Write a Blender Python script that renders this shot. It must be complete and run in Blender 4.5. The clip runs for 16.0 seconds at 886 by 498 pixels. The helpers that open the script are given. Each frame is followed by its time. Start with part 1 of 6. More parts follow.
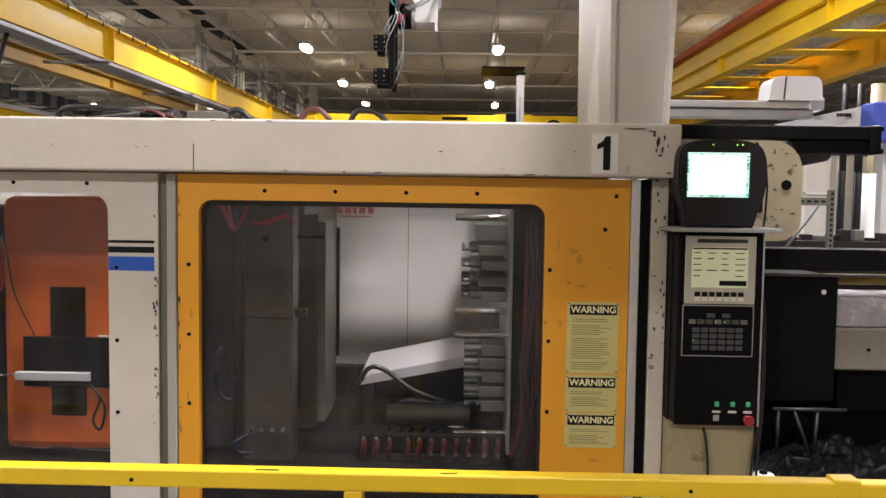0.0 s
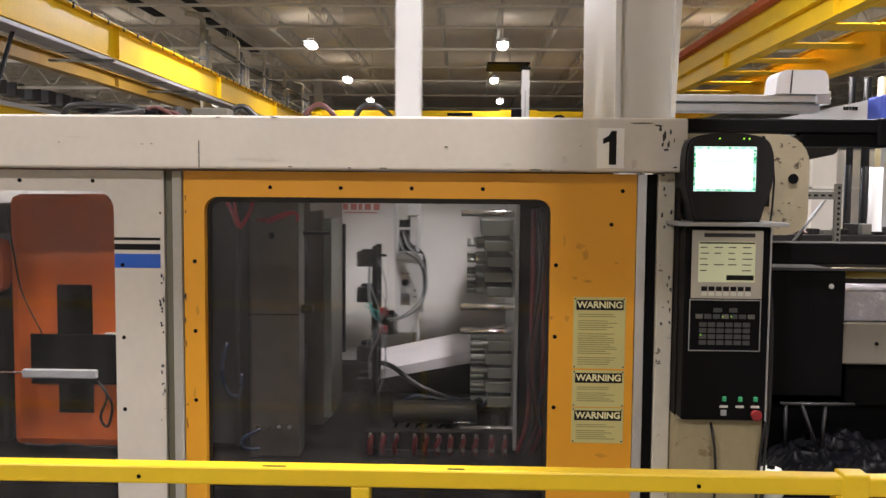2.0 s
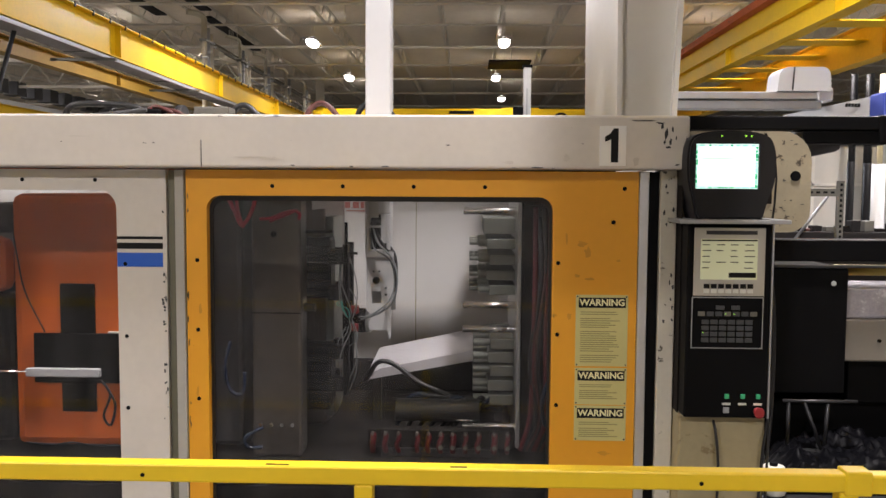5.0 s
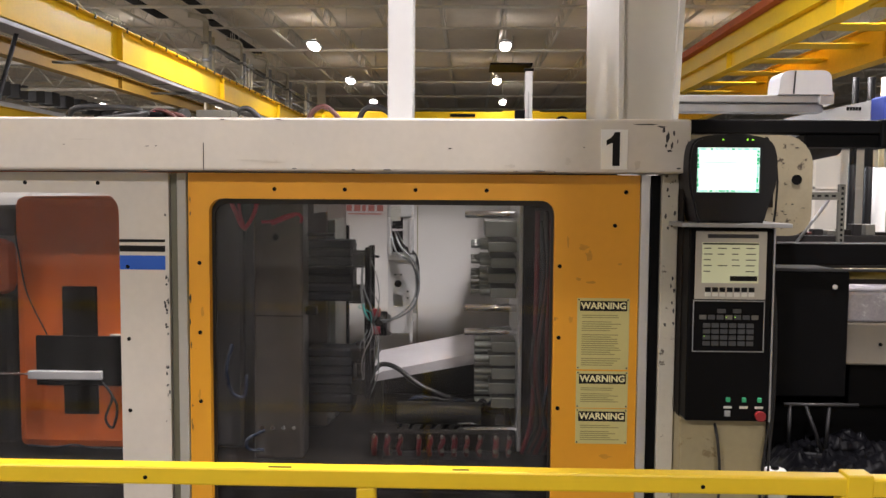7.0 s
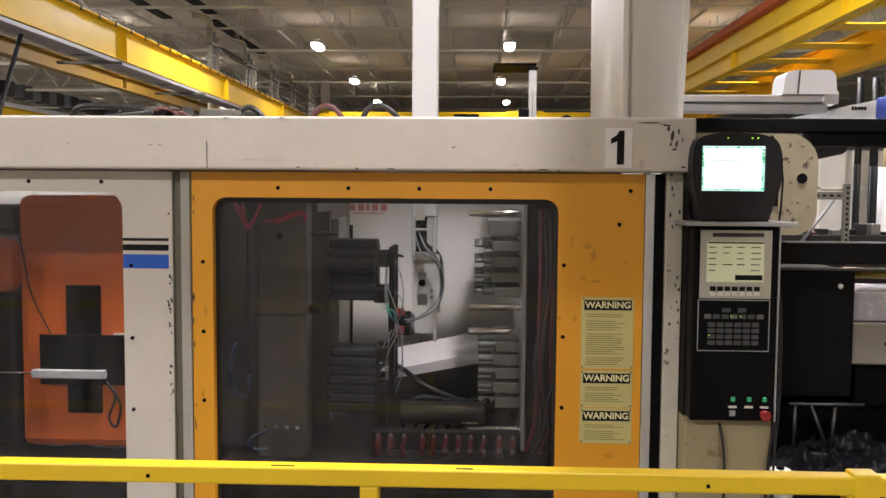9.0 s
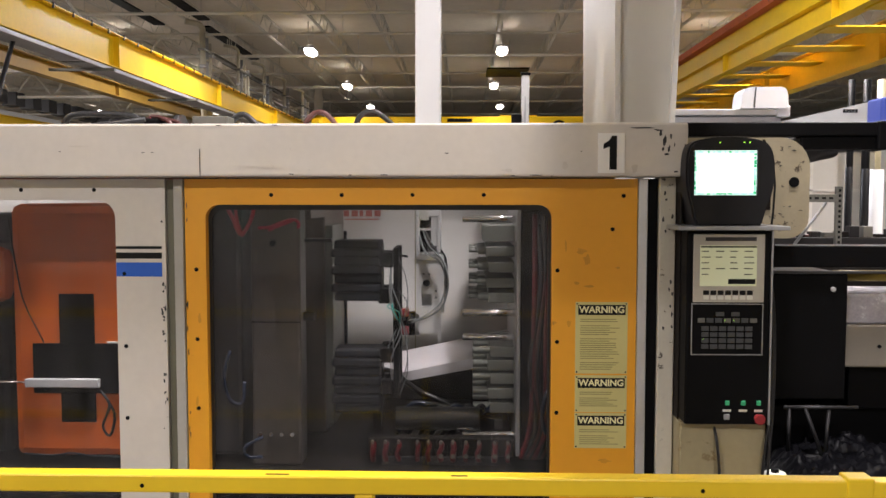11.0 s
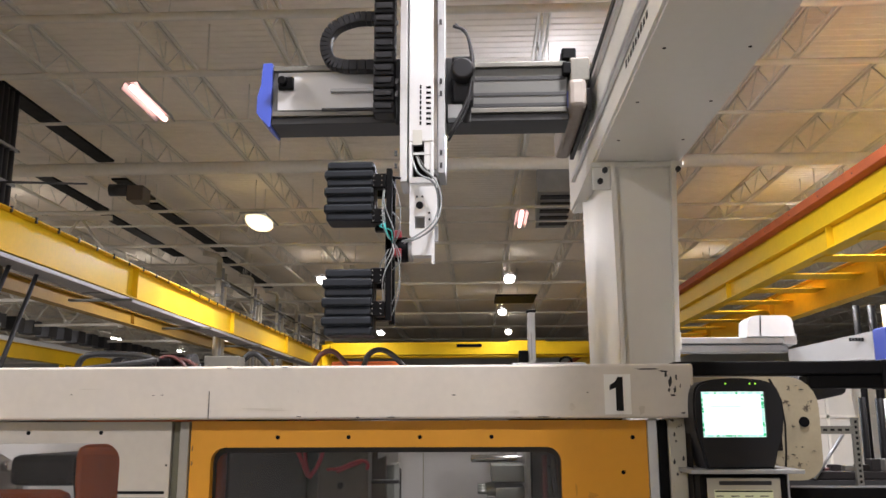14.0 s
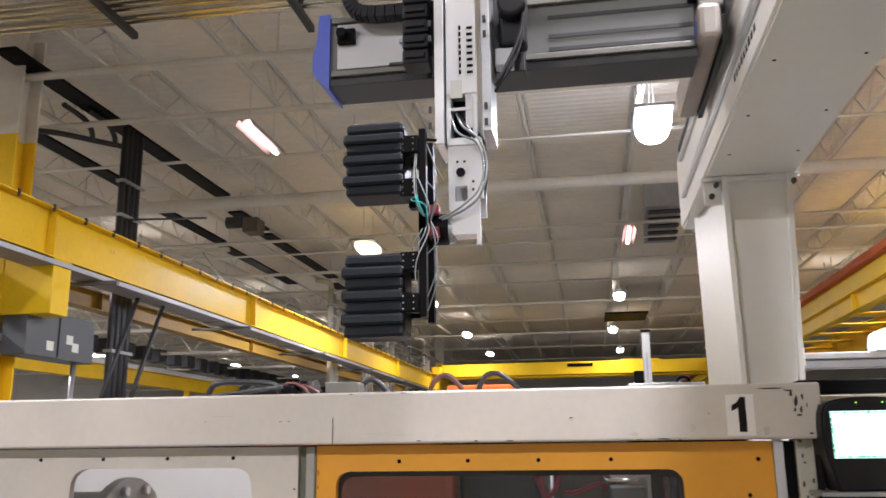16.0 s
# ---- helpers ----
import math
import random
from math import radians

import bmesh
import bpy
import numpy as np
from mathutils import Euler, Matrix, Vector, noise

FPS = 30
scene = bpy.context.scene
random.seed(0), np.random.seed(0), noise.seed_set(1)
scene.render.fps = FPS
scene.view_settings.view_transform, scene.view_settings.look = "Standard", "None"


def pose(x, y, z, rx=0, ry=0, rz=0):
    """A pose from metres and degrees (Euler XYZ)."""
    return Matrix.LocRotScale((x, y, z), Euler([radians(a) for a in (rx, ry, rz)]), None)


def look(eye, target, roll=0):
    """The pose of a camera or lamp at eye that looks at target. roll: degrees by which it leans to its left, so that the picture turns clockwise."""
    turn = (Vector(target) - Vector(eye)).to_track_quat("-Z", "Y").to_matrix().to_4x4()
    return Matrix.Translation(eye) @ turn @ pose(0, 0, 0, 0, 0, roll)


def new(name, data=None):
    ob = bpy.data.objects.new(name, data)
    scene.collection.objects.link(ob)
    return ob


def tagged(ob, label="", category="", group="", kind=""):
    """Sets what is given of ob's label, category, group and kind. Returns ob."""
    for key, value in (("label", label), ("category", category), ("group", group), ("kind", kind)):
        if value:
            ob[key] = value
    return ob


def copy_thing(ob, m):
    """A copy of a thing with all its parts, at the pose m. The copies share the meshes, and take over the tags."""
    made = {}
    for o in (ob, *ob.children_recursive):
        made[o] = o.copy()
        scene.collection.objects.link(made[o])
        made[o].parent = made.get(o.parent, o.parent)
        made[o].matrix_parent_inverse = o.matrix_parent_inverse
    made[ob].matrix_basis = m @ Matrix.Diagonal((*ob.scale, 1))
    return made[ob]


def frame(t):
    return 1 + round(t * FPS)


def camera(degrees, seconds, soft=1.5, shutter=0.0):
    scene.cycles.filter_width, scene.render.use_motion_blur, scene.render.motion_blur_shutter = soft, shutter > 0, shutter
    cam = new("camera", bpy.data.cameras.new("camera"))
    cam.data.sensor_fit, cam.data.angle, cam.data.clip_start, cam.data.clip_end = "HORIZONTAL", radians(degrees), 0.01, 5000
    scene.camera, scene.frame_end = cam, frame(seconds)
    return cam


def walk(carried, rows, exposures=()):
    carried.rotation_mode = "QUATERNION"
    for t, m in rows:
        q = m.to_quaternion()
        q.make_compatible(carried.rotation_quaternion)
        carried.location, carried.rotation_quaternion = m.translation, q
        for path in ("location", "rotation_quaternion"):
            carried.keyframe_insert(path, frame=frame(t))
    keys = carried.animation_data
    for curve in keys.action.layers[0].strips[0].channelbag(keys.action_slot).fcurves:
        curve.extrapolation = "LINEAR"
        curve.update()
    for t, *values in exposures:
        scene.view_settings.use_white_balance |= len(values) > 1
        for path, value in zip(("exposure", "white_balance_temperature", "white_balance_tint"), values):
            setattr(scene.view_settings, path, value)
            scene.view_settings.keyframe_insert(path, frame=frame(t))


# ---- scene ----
cam = camera(55.0, 16.0, shutter=0.6)
PATH = [
    (0, (0.065, -3.044, 1.688), (0.024, -1.048, 1.565), 0.8),
    (0.5, (0.065, -3.039, 1.687), (0.022, -1.043, 1.567), 0.7),
    (1, (0.065, -3.039, 1.686), (0.018, -1.044, 1.564), 0.6),
    (1.5, (0.064, -3.041, 1.687), (0.012, -1.046, 1.559), 0.6),
    (2, (0.064, -3.04, 1.686), (0.01, -1.045, 1.554), 0.5),
    (2.5, (0.066, -3.041, 1.687), (0.012, -1.046, 1.554), 0.4),
    (3, (0.066, -3.041, 1.686), (0.012, -1.047, 1.549), 0.4),
    (3.5, (0.068, -3.039, 1.687), (0.012, -1.044, 1.546), 0.3),
    (4, (0.066, -3.04, 1.687), (0.008, -1.046, 1.546), 0.3),
    (6.5, (0.062, -3.045, 1.686), (0.003, -1.051, 1.557), 0.4),
    (7, (0.061, -3.047, 1.688), (0.0, -1.052, 1.558), 0.4),
    (7.5, (0.063, -3.045, 1.686), (0.001, -1.05, 1.554), 0.3),
    (8, (0.061, -3.042, 1.685), (-0.003, -1.047, 1.549), 0.3),
    (8.5, (0.061, -3.039, 1.683), (-0.009, -1.044, 1.548), 0.3),
    (9, (0.061, -3.039, 1.682), (-0.009, -1.045, 1.553), 0.4),
    (11.3, (0.064, -3.041, 1.688), (0.008, -1.045, 1.574), 0.0),
    (11.5, (0.066, -3.042, 1.689), (0.008, -1.045, 1.603), 0.0),
    (12, (0.071, -3.057, 1.724), (0.012, -1.06, 1.812), -0.3),
    (12.5, (0.075, -3.085, 1.74), (0.02, -1.109, 2.04), -0.3),
    (13, (0.076, -3.082, 1.749), (0.023, -1.121, 2.138), 0.0),
    (13.5, (0.076, -3.084, 1.747), (0.017, -1.125, 2.147), -0.1),
    (14, (0.074, -3.087, 1.746), (-0.003, -1.13, 2.148), -0.2),
    (14.5, (0.072, -3.099, 1.747), (-0.038, -1.145, 2.159), -0.2),
    (15, (0.067, -3.123, 1.749), (-0.103, -1.176, 2.172), -0.4),
    (15.5, (0.06, -3.132, 1.75), (-0.187, -1.195, 2.186), -0.7),
    (16, (0.058, -3.139, 1.753), (-0.264, -1.217, 2.204), -0.7),
]
walk(cam, [(t, look(eye, target, roll)) for t, eye, target, roll in PATH],
     exposures=[(0, 0.0, 6400, 14), (12.0, 0.0, 6380, 14), (14.0, 0.0, 6220, 14), (15.2, 0.22, 5990, 14), (16.0, 0.32, 5940, 14)])
scene.cycles.max_bounces = 8

# ---------------------------------------------------------------- world and lamps
world = bpy.data.worlds.new("world")
scene.world = world
world.use_nodes = True
world.node_tree.nodes["Background"].inputs[0].default_value = (0.5, 0.52, 0.55, 1)
world.node_tree.nodes["Background"].inputs[1].default_value = 0.05
LAMP_Z = 6.8
W, FAR, FRONT, NEAR = 520, 130, 395, 500
# The y -9.0 and -0.6 rows are unseen, assumed from the lamp spacing.
LAMPS = [(1.285, 10.2, 700)] + [(1.27, y, w) for y, w in ((-9.0, FRONT), (-0.6, NEAR), (27.1, FAR), (36.3, FAR))] + [(1.87, 45.2, 0)]
LAMPS += [(-5.45, y, w) for y, w in ((-9.0, 560), (-0.6, 270), (17.9, W), (27.1, FAR), (36.3, FAR))] + [(-5.4, 45.2, 0)]
LAMPS += [(8.3, y, w) for y, w in ((-9.0, FRONT), (-0.6, NEAR), (9.6, W), (17.6, W), (27.1, FAR), (36.3, FAR))]
LAMPS += [(-12.2, y, w) for y, w in ((-9.0, FRONT), (-0.6, NEAR), (9.6, W), (18.0, W), (27.1, FAR), (36.3, FAR))]
# Unseen lamp at 5.1 lights the east girder; 14.9 pair added to lift the ceiling.
LAMPS += [(5.1, 5.8, 500), (14.9, 9.6, 300), (14.9, 18.0, W)]
# The -22.0 pair is added to brighten the far west bay.
LAMPS += [(-21.7, 47.6, 500), (-21.0, 57.0, 0), (15.5, 44.7, 0), (15.0, 27.1, 400), (-22.0, 18.0, 700), (-22.0, 30.0, 700)]


# ---------------------------------------------------------------- materials
def mat(name, col, rough=0.5, metal=0.0, var=0.12, scale=5.0, bump=0.03, chips=None, amount=0.0, chip_scale=30.0, streak=0.0, spec=0.5):
    """A painted, metal or plastic surface with grain at two scales, and chips or stains of another colour."""
    m = bpy.data.materials.new(name)
    m.use_nodes = True
    nt = m.node_tree
    n, l = nt.nodes, nt.links
    bsdf = n["Principled BSDF"]
    tc = n.new("ShaderNodeTexCoord")
    big = n.new("ShaderNodeTexNoise")
    big.inputs["Scale"].default_value = scale
    big.inputs["Detail"].default_value = 5
    fine = n.new("ShaderNodeTexNoise")
    fine.inputs["Scale"].default_value = scale * 14
    fine.inputs["Detail"].default_value = 3
    mp = n.new("ShaderNodeMapping")
    mp.inputs["Scale"].default_value = (1, 1, 1 - 0.85 * streak)
    l.new(tc.outputs["Object"], mp.inputs["Vector"])
    l.new(mp.outputs[0], big.inputs["Vector"])
    l.new(tc.outputs["Object"], fine.inputs["Vector"])
    add = n.new("ShaderNodeMath")
    add.operation = "MULTIPLY_ADD"
    add.inputs[1].default_value = 0.35
    l.new(fine.outputs["Fac"], add.inputs[0])
    l.new(big.outputs["Fac"], add.inputs[2])
    rng = n.new("ShaderNodeMapRange")
    rng.inputs["From Min"].default_value = 0.35
    rng.inputs["From Max"].default_value = 1.0
    rng.inputs["To Min"].default_value = 1 - var
    rng.inputs["To Max"].default_value = 1 + var
    l.new(add.outputs[0], rng.inputs["Value"])
    hsv = n.new("ShaderNodeHueSaturation")
    hsv.inputs["Color"].default_value = (*col, 1)
    l.new(rng.outputs[0], hsv.inputs["Value"])
    out = hsv.outputs[0]
    if chips:
        spot = n.new("ShaderNodeTexNoise")
        spot.inputs["Scale"].default_value = chip_scale
        spot.inputs["Detail"].default_value = 6
        spot.inputs["Roughness"].default_value = 0.7
        l.new(tc.outputs["Object"], spot.inputs["Vector"])
        ramp = n.new("ShaderNodeMapRange")
        ramp.inputs["From Min"].default_value = 0.72 - amount
        ramp.inputs["From Max"].default_value = 0.76 - amount
        l.new(spot.outputs["Fac"], ramp.inputs["Value"])
        mix = n.new("ShaderNodeMix")
        mix.data_type = "RGBA"
        l.new(ramp.outputs[0], mix.inputs[0])
        l.new(out, mix.inputs[6])
        mix.inputs[7].default_value = (*chips, 1)
        out = mix.outputs[2]
    l.new(out, bsdf.inputs["Base Color"])
    rr = n.new("ShaderNodeMapRange")
    rr.inputs["To Min"].default_value = max(0.02, rough - 0.1)
    rr.inputs["To Max"].default_value = min(1, rough + 0.1)
    l.new(big.outputs["Fac"], rr.inputs["Value"])
    l.new(rr.outputs[0], bsdf.inputs["Roughness"])
    bsdf.inputs["Metallic"].default_value = metal
    bsdf.inputs["Specular IOR Level"].default_value = spec
    if bump:
        bp = n.new("ShaderNodeBump")
        bp.inputs["Strength"].default_value = bump * 3
        bp.inputs["Distance"].default_value = 0.002
        l.new(fine.outputs["Fac"], bp.inputs["Height"])
        l.new(bp.outputs[0], bsdf.inputs["Normal"])
    return m


def glow(name, col, strength):
    m = bpy.data.materials.new(name)
    m.use_nodes = True
    b = m.node_tree.nodes["Principled BSDF"]
    b.inputs["Base Color"].default_value = (*col, 1)
    b.inputs["Emission Color"].default_value = (*col, 1)
    b.inputs["Emission Strength"].default_value = strength
    return m


def acrylic(name, tint, haze, haze_col, gloss):
    """A clear guard window: gloss by its Fresnel, and a film of dust and fine scratches."""
    m = bpy.data.materials.new(name)
    m.use_nodes = True
    nt = m.node_tree
    n, l = nt.nodes, nt.links
    n.remove(n["Principled BSDF"])
    out = n["Material Output"]
    tr = n.new("ShaderNodeBsdfTransparent")
    tr.inputs[0].default_value = (*tint, 1)
    gl = n.new("ShaderNodeBsdfGlossy")
    gl.inputs["Roughness"].default_value = 0.03
    di = n.new("ShaderNodeBsdfDiffuse")
    di.inputs[0].default_value = (*haze_col, 1)
    fr = n.new("ShaderNodeFresnel")
    fr.inputs[0].default_value = gloss
    m1 = n.new("ShaderNodeMixShader")
    l.new(fr.outputs[0], m1.inputs[0])
    l.new(tr.outputs[0], m1.inputs[1])
    l.new(gl.outputs[0], m1.inputs[2])
    tc = n.new("ShaderNodeTexCoord")
    shares = []
    for size, tall, low, high, lo, hi in ((1.9, 0.9, 0.40, 0.74, 0.05, 1.7), (11.0, 0.10, 0.50, 0.78, 0.0, 2.2), (70.0, 0.04, 0.58, 0.76, 0.0, 1.8)):
        mp_ = n.new("ShaderNodeMapping")
        mp_.inputs["Scale"].default_value = (1, 1, tall)
        l.new(tc.outputs["Object"], mp_.inputs["Vector"])
        nz = n.new("ShaderNodeTexNoise")
        nz.inputs["Scale"].default_value = size
        nz.inputs["Detail"].default_value = 6
        nz.inputs["Distortion"].default_value = 0.4
        l.new(mp_.outputs[0], nz.inputs["Vector"])
        mr = n.new("ShaderNodeMapRange")
        mr.inputs["From Min"].default_value = low
        mr.inputs["From Max"].default_value = high
        mr.inputs["To Min"].default_value = haze * lo
        mr.inputs["To Max"].default_value = haze * hi
        l.new(nz.outputs["Fac"], mr.inputs["Value"])
        shares.append(mr.outputs[0])
    for other in shares[1:]:
        ad = n.new("ShaderNodeMath")
        ad.operation = "ADD"
        l.new(shares[0], ad.inputs[0])
        l.new(other, ad.inputs[1])
        shares[0] = ad.outputs[0]
    m2 = n.new("ShaderNodeMixShader")
    l.new(shares[0], m2.inputs[0])
    l.new(m1.outputs[0], m2.inputs[1])
    l.new(di.outputs[0], m2.inputs[2])
    l.new(m2.outputs[0], out.inputs["Surface"])
    return m


CREAM = mat("cream_paint", (0.60, 0.565, 0.505), 0.45, var=0.10, scale=2.5, chips=(0.30, 0.26, 0.22), amount=0.03, chip_scale=26)
CREAM_WORN = mat("worn_cream_paint", (0.55, 0.52, 0.43), 0.5, var=0.12, scale=4, chips=(0.07, 0.055, 0.04), amount=0.10, chip_scale=22)
# Barrel cover sits in shade, so its cream is darkened; chips are wear.
BARREL_CREAM = mat("shaded_worn_cream", (0.34, 0.295, 0.20), 0.5, var=0.16, scale=6, chips=(0.06, 0.045, 0.03), amount=0.12, chip_scale=17)
BRIGHT_RED = mat("bright_red_hose", (0.50, 0.05, 0.08), 0.3, var=0.15)
# Red dimmed in the colour itself, for hoses shaded low in the machine.
DIM_RED = mat("shaded_red_hose", (0.12, 0.010, 0.014), 0.4, var=0.3)
CREAM_DIRTY = mat("oily_cream_paint", (0.32, 0.275, 0.16), 0.5, var=0.2, scale=3, chips=(0.2, 0.15, 0.07), amount=0.09, chip_scale=6, streak=0.8)
YELLOW = mat("door_yellow_paint", (0.74, 0.345, 0.017), 0.4, var=0.07, scale=2, chips=(0.42, 0.19, 0.02), amount=0.075, chip_scale=7)
RAIL_YELLOW = mat("guard_rail_yellow_paint", (0.80, 0.56, 0.015), 0.38, var=0.07, scale=3, chips=(0.12, 0.09, 0.03), amount=-0.005, chip_scale=28)
CRANE_YELLOW = mat("crane_yellow_paint", (0.77, 0.49, 0.006), 0.45, spec=0.25, var=0.14, scale=0.8, chips=(0.3, 0.17, 0.03), amount=0.06, chip_scale=2.2)
# Two duller tones than CRANE_YELLOW, for the girders of the next bays.
CRANE_DARK = mat("dull_ochre_girder", (0.66, 0.41, 0.015), 0.6, var=0.2, scale=0.8)
BROWN_GIRDER = mat("dull_brown_girder", (0.30, 0.18, 0.02), 0.6, var=0.25, scale=0.8)
WARM_GLOW = glow("warm_lamp_glass", (1.0, 0.82, 0.50), 1.9)
TRAY_GREY = mat("dull_grey_tray", (0.15, 0.145, 0.125), 0.5, 0.3, var=0.2)
DUSTY_TRAY = mat("dusty_grey_tray", (0.30, 0.265, 0.235), 0.6, var=0.25, scale=1.5)
RUST = mat("rust_orange_rail", (0.45, 0.10, 0.025), 0.75, var=0.25, scale=2)
ORANGE = mat("platen_orange_paint", (0.72, 0.15, 0.022), 0.5, var=0.22, scale=3, chips=(0.25, 0.05, 0.02), amount=0.07, chip_scale=5, streak=0.5)
WHITE = mat("robot_white_paint", (0.60, 0.605, 0.61), 0.35, var=0.04, scale=2)
IVORY = mat("robot_ivory_paint", (0.74, 0.735, 0.69), 0.36, var=0.05, scale=1.5)
GUARD_WHITE = mat("inner_guard_white", (0.80, 0.79, 0.77), 0.5, var=0.06, scale=1.4, chips=(0.4, 0.38, 0.34), amount=0.03, chip_scale=5)
OLIVE = mat("olive_grey_paint", (0.13, 0.125, 0.085), 0.5, var=0.15, scale=4)
GREY_PAINT = mat("light_grey_paint", (0.36, 0.35, 0.31), 0.45, var=0.1, scale=4)
ROOF = mat("white_roof_deck", (0.78, 0.715, 0.615), 0.75, var=0.14, scale=0.35, bump=0.0)
STEELWORK = mat("white_roof_steel", (0.68, 0.65, 0.58), 0.6, var=0.15, scale=0.8, bump=0.0)
GREY_STEEL = mat("galvanised_steel", (0.40, 0.41, 0.42), 0.4, 0.7, var=0.15, scale=4)
BRIGHT_PIPE = mat("bright_conduit", (0.80, 0.76, 0.62), 0.2, 1.0, var=0.12, scale=3)
PALE_PIPE = mat("dull_bright_pipe", (0.50, 0.46, 0.36), 0.35, 0.35, var=0.2, scale=3)
DARK_POLE = mat("dark_painted_pole", (0.022, 0.020, 0.020), 0.6, var=0.2, scale=4, spec=0.15)
ALU = mat("brushed_aluminium", (0.62, 0.63, 0.64), 0.34, 0.85, var=0.08, scale=8)
CHROME = mat("polished_steel", (0.72, 0.72, 0.72), 0.14, 1.0, var=0.06, scale=10)
MOULD_STEEL = mat("mould_steel", (0.25, 0.265, 0.24), 0.42, 0.5, var=0.2, scale=7)
PLATEN = mat("oily_cast_platen", (0.16, 0.14, 0.12), 0.36, 0.7, var=0.5, scale=2.5, bump=0.0, streak=0.9)
BLACK = mat("black_paint", (0.0035, 0.0035, 0.004), 0.5, var=0.25, scale=5, spec=0.09)
BLACK_PLASTIC = mat("black_plastic", (0.012, 0.012, 0.014), 0.5, var=0.15, scale=9, spec=0.25)
PART_BLACK = mat("moulded_black_plastic", (0.013, 0.0155, 0.020), 0.62, spec=0.18, var=0.15, scale=6)
RUBBER = mat("black_rubber", (0.013, 0.013, 0.014), 0.4, var=0.2, scale=9)
DARK_STEEL = mat("dark_steel", (0.035, 0.035, 0.037), 0.5, 0.3, var=0.3, scale=4)
# Nearly black: shade low inside the machine is put into this colour.
DARK_BROWN = mat("dark_brown_recess_shade", (0.011, 0.009, 0.008), 0.7, var=0.3, scale=3, spec=0.12)
BLUE = mat("blue_trim", (0.015, 0.10, 0.50), 0.4, var=0.05)
BLUE_CAP = mat("blue_cap_plastic", (0.05, 0.09, 0.48), 0.4, var=0.05)
LABEL = mat("olive_yellow_label", (0.55, 0.50, 0.20), 0.5, var=0.06, scale=6)
INK = mat("black_ink", (0.010, 0.010, 0.010), 0.6, var=0.05, bump=0, spec=0.15)
FAINT_INK = mat("faint_olive_ink", (0.26, 0.235, 0.09), 0.5, var=0.05, bump=0)
PALE = mat("pale_print", (0.62, 0.62, 0.56), 0.5, var=0.04, bump=0)
WHITE_STICKER = mat("white_sticker", (0.78, 0.78, 0.75), 0.45, var=0.03, bump=0)
BRIGHT_LABEL = mat("pale_yellow_print", (0.78, 0.74, 0.42), 0.5, var=0.04, bump=0)
RED_PRINT = mat("faded_red_print", (0.62, 0.22, 0.2), 0.5, var=0.1, bump=0)
RED = mat("red_plastic", (0.25, 0.016, 0.02), 0.35, var=0.1)
RED_HOSE = mat("red_rubber_hose", (0.26, 0.02, 0.03), 0.35, var=0.2)
BLUE_HOSE = mat("blue_air_line", (0.008, 0.018, 0.045), 0.3, var=0.1)
CLEAR_HOSE = mat("clear_air_line", (0.26, 0.28, 0.29), 0.15, var=0.1)
TEAL_HOSE = mat("teal_air_line", (0.05, 0.4, 0.38), 0.3, var=0.1)
COPPER = mat("copper_brown_hose", (0.09, 0.028, 0.024), 0.4, var=0.2)
GREEN = glow("green_button_light", (0.03, 0.30, 0.13), 0.15)
CONCRETE = mat("sealed_concrete", (0.098, 0.094, 0.088), 0.45, var=0.2, scale=0.6)
WALL = mat("painted_block_wall", (0.62, 0.61, 0.57), 0.7, var=0.1, scale=0.5)
LAMP_GLOW = glow("lamp_glass", (1.0, 0.93, 0.82), 22)
NEAR_GLOW = glow("cool_lamp_glass", (0.86, 0.88, 1.0), 15)
HEATER_GLOW = glow("radiant_tube", (1.0, 0.50, 0.42), 5.5)
SCREEN_GLOW = glow("bright_monitor_screen", (0.80, 1.0, 0.93), 1.05)
SCREEN_GREEN = glow("green_screen_tiles", (0.05, 0.42, 0.2), 0.8)
LCD_GLOW = glow("pale_lcd_screen", (0.50, 0.52, 0.33), 0.30)
LED_GREEN = glow("green_led", (0.35, 0.9, 0.05), 1.2)
PANE = acrylic("scratched_clear_guard_pane", (0.85, 0.85, 0.845), 0.016, (0.47, 0.45, 0.47), 1.36)
FILM = mat("crumpled_black_film", (0.003, 0.003, 0.004), 0.42, var=0.3, scale=6, spec=0.05)
SHEET = mat("pale_plastic_chute", (0.62, 0.60, 0.62), 0.3, var=0.1, scale=3, streak=0.5)


# ---------------------------------------------------------------- mesh helpers
def box(x0, x1, y0, y1, z0, z1, bev=0.0, bm=None):
    """A box, with bevelled edges, added to bm."""
    one = bmesh.new()
    bmesh.ops.create_cube(one, size=1)
    for v in one.verts:
        v.co = ((x0 + x1) / 2 + v.co.x * (x1 - x0), (y0 + y1) / 2 + v.co.y * (y1 - y0), (z0 + z1) / 2 + v.co.z * (z1 - z0))
    if bev:
        bmesh.ops.bevel(one, geom=one.edges[:], offset=bev, segments=2, affect="EDGES", profile=0.5)
    return merge(bm, one)


def merge(bm, one):
    if bm is None:
        return one
    me = bpy.data.meshes.new("tmp")
    one.to_mesh(me)
    one.free()
    bm.from_mesh(me)
    bpy.data.meshes.remove(me)
    return bm


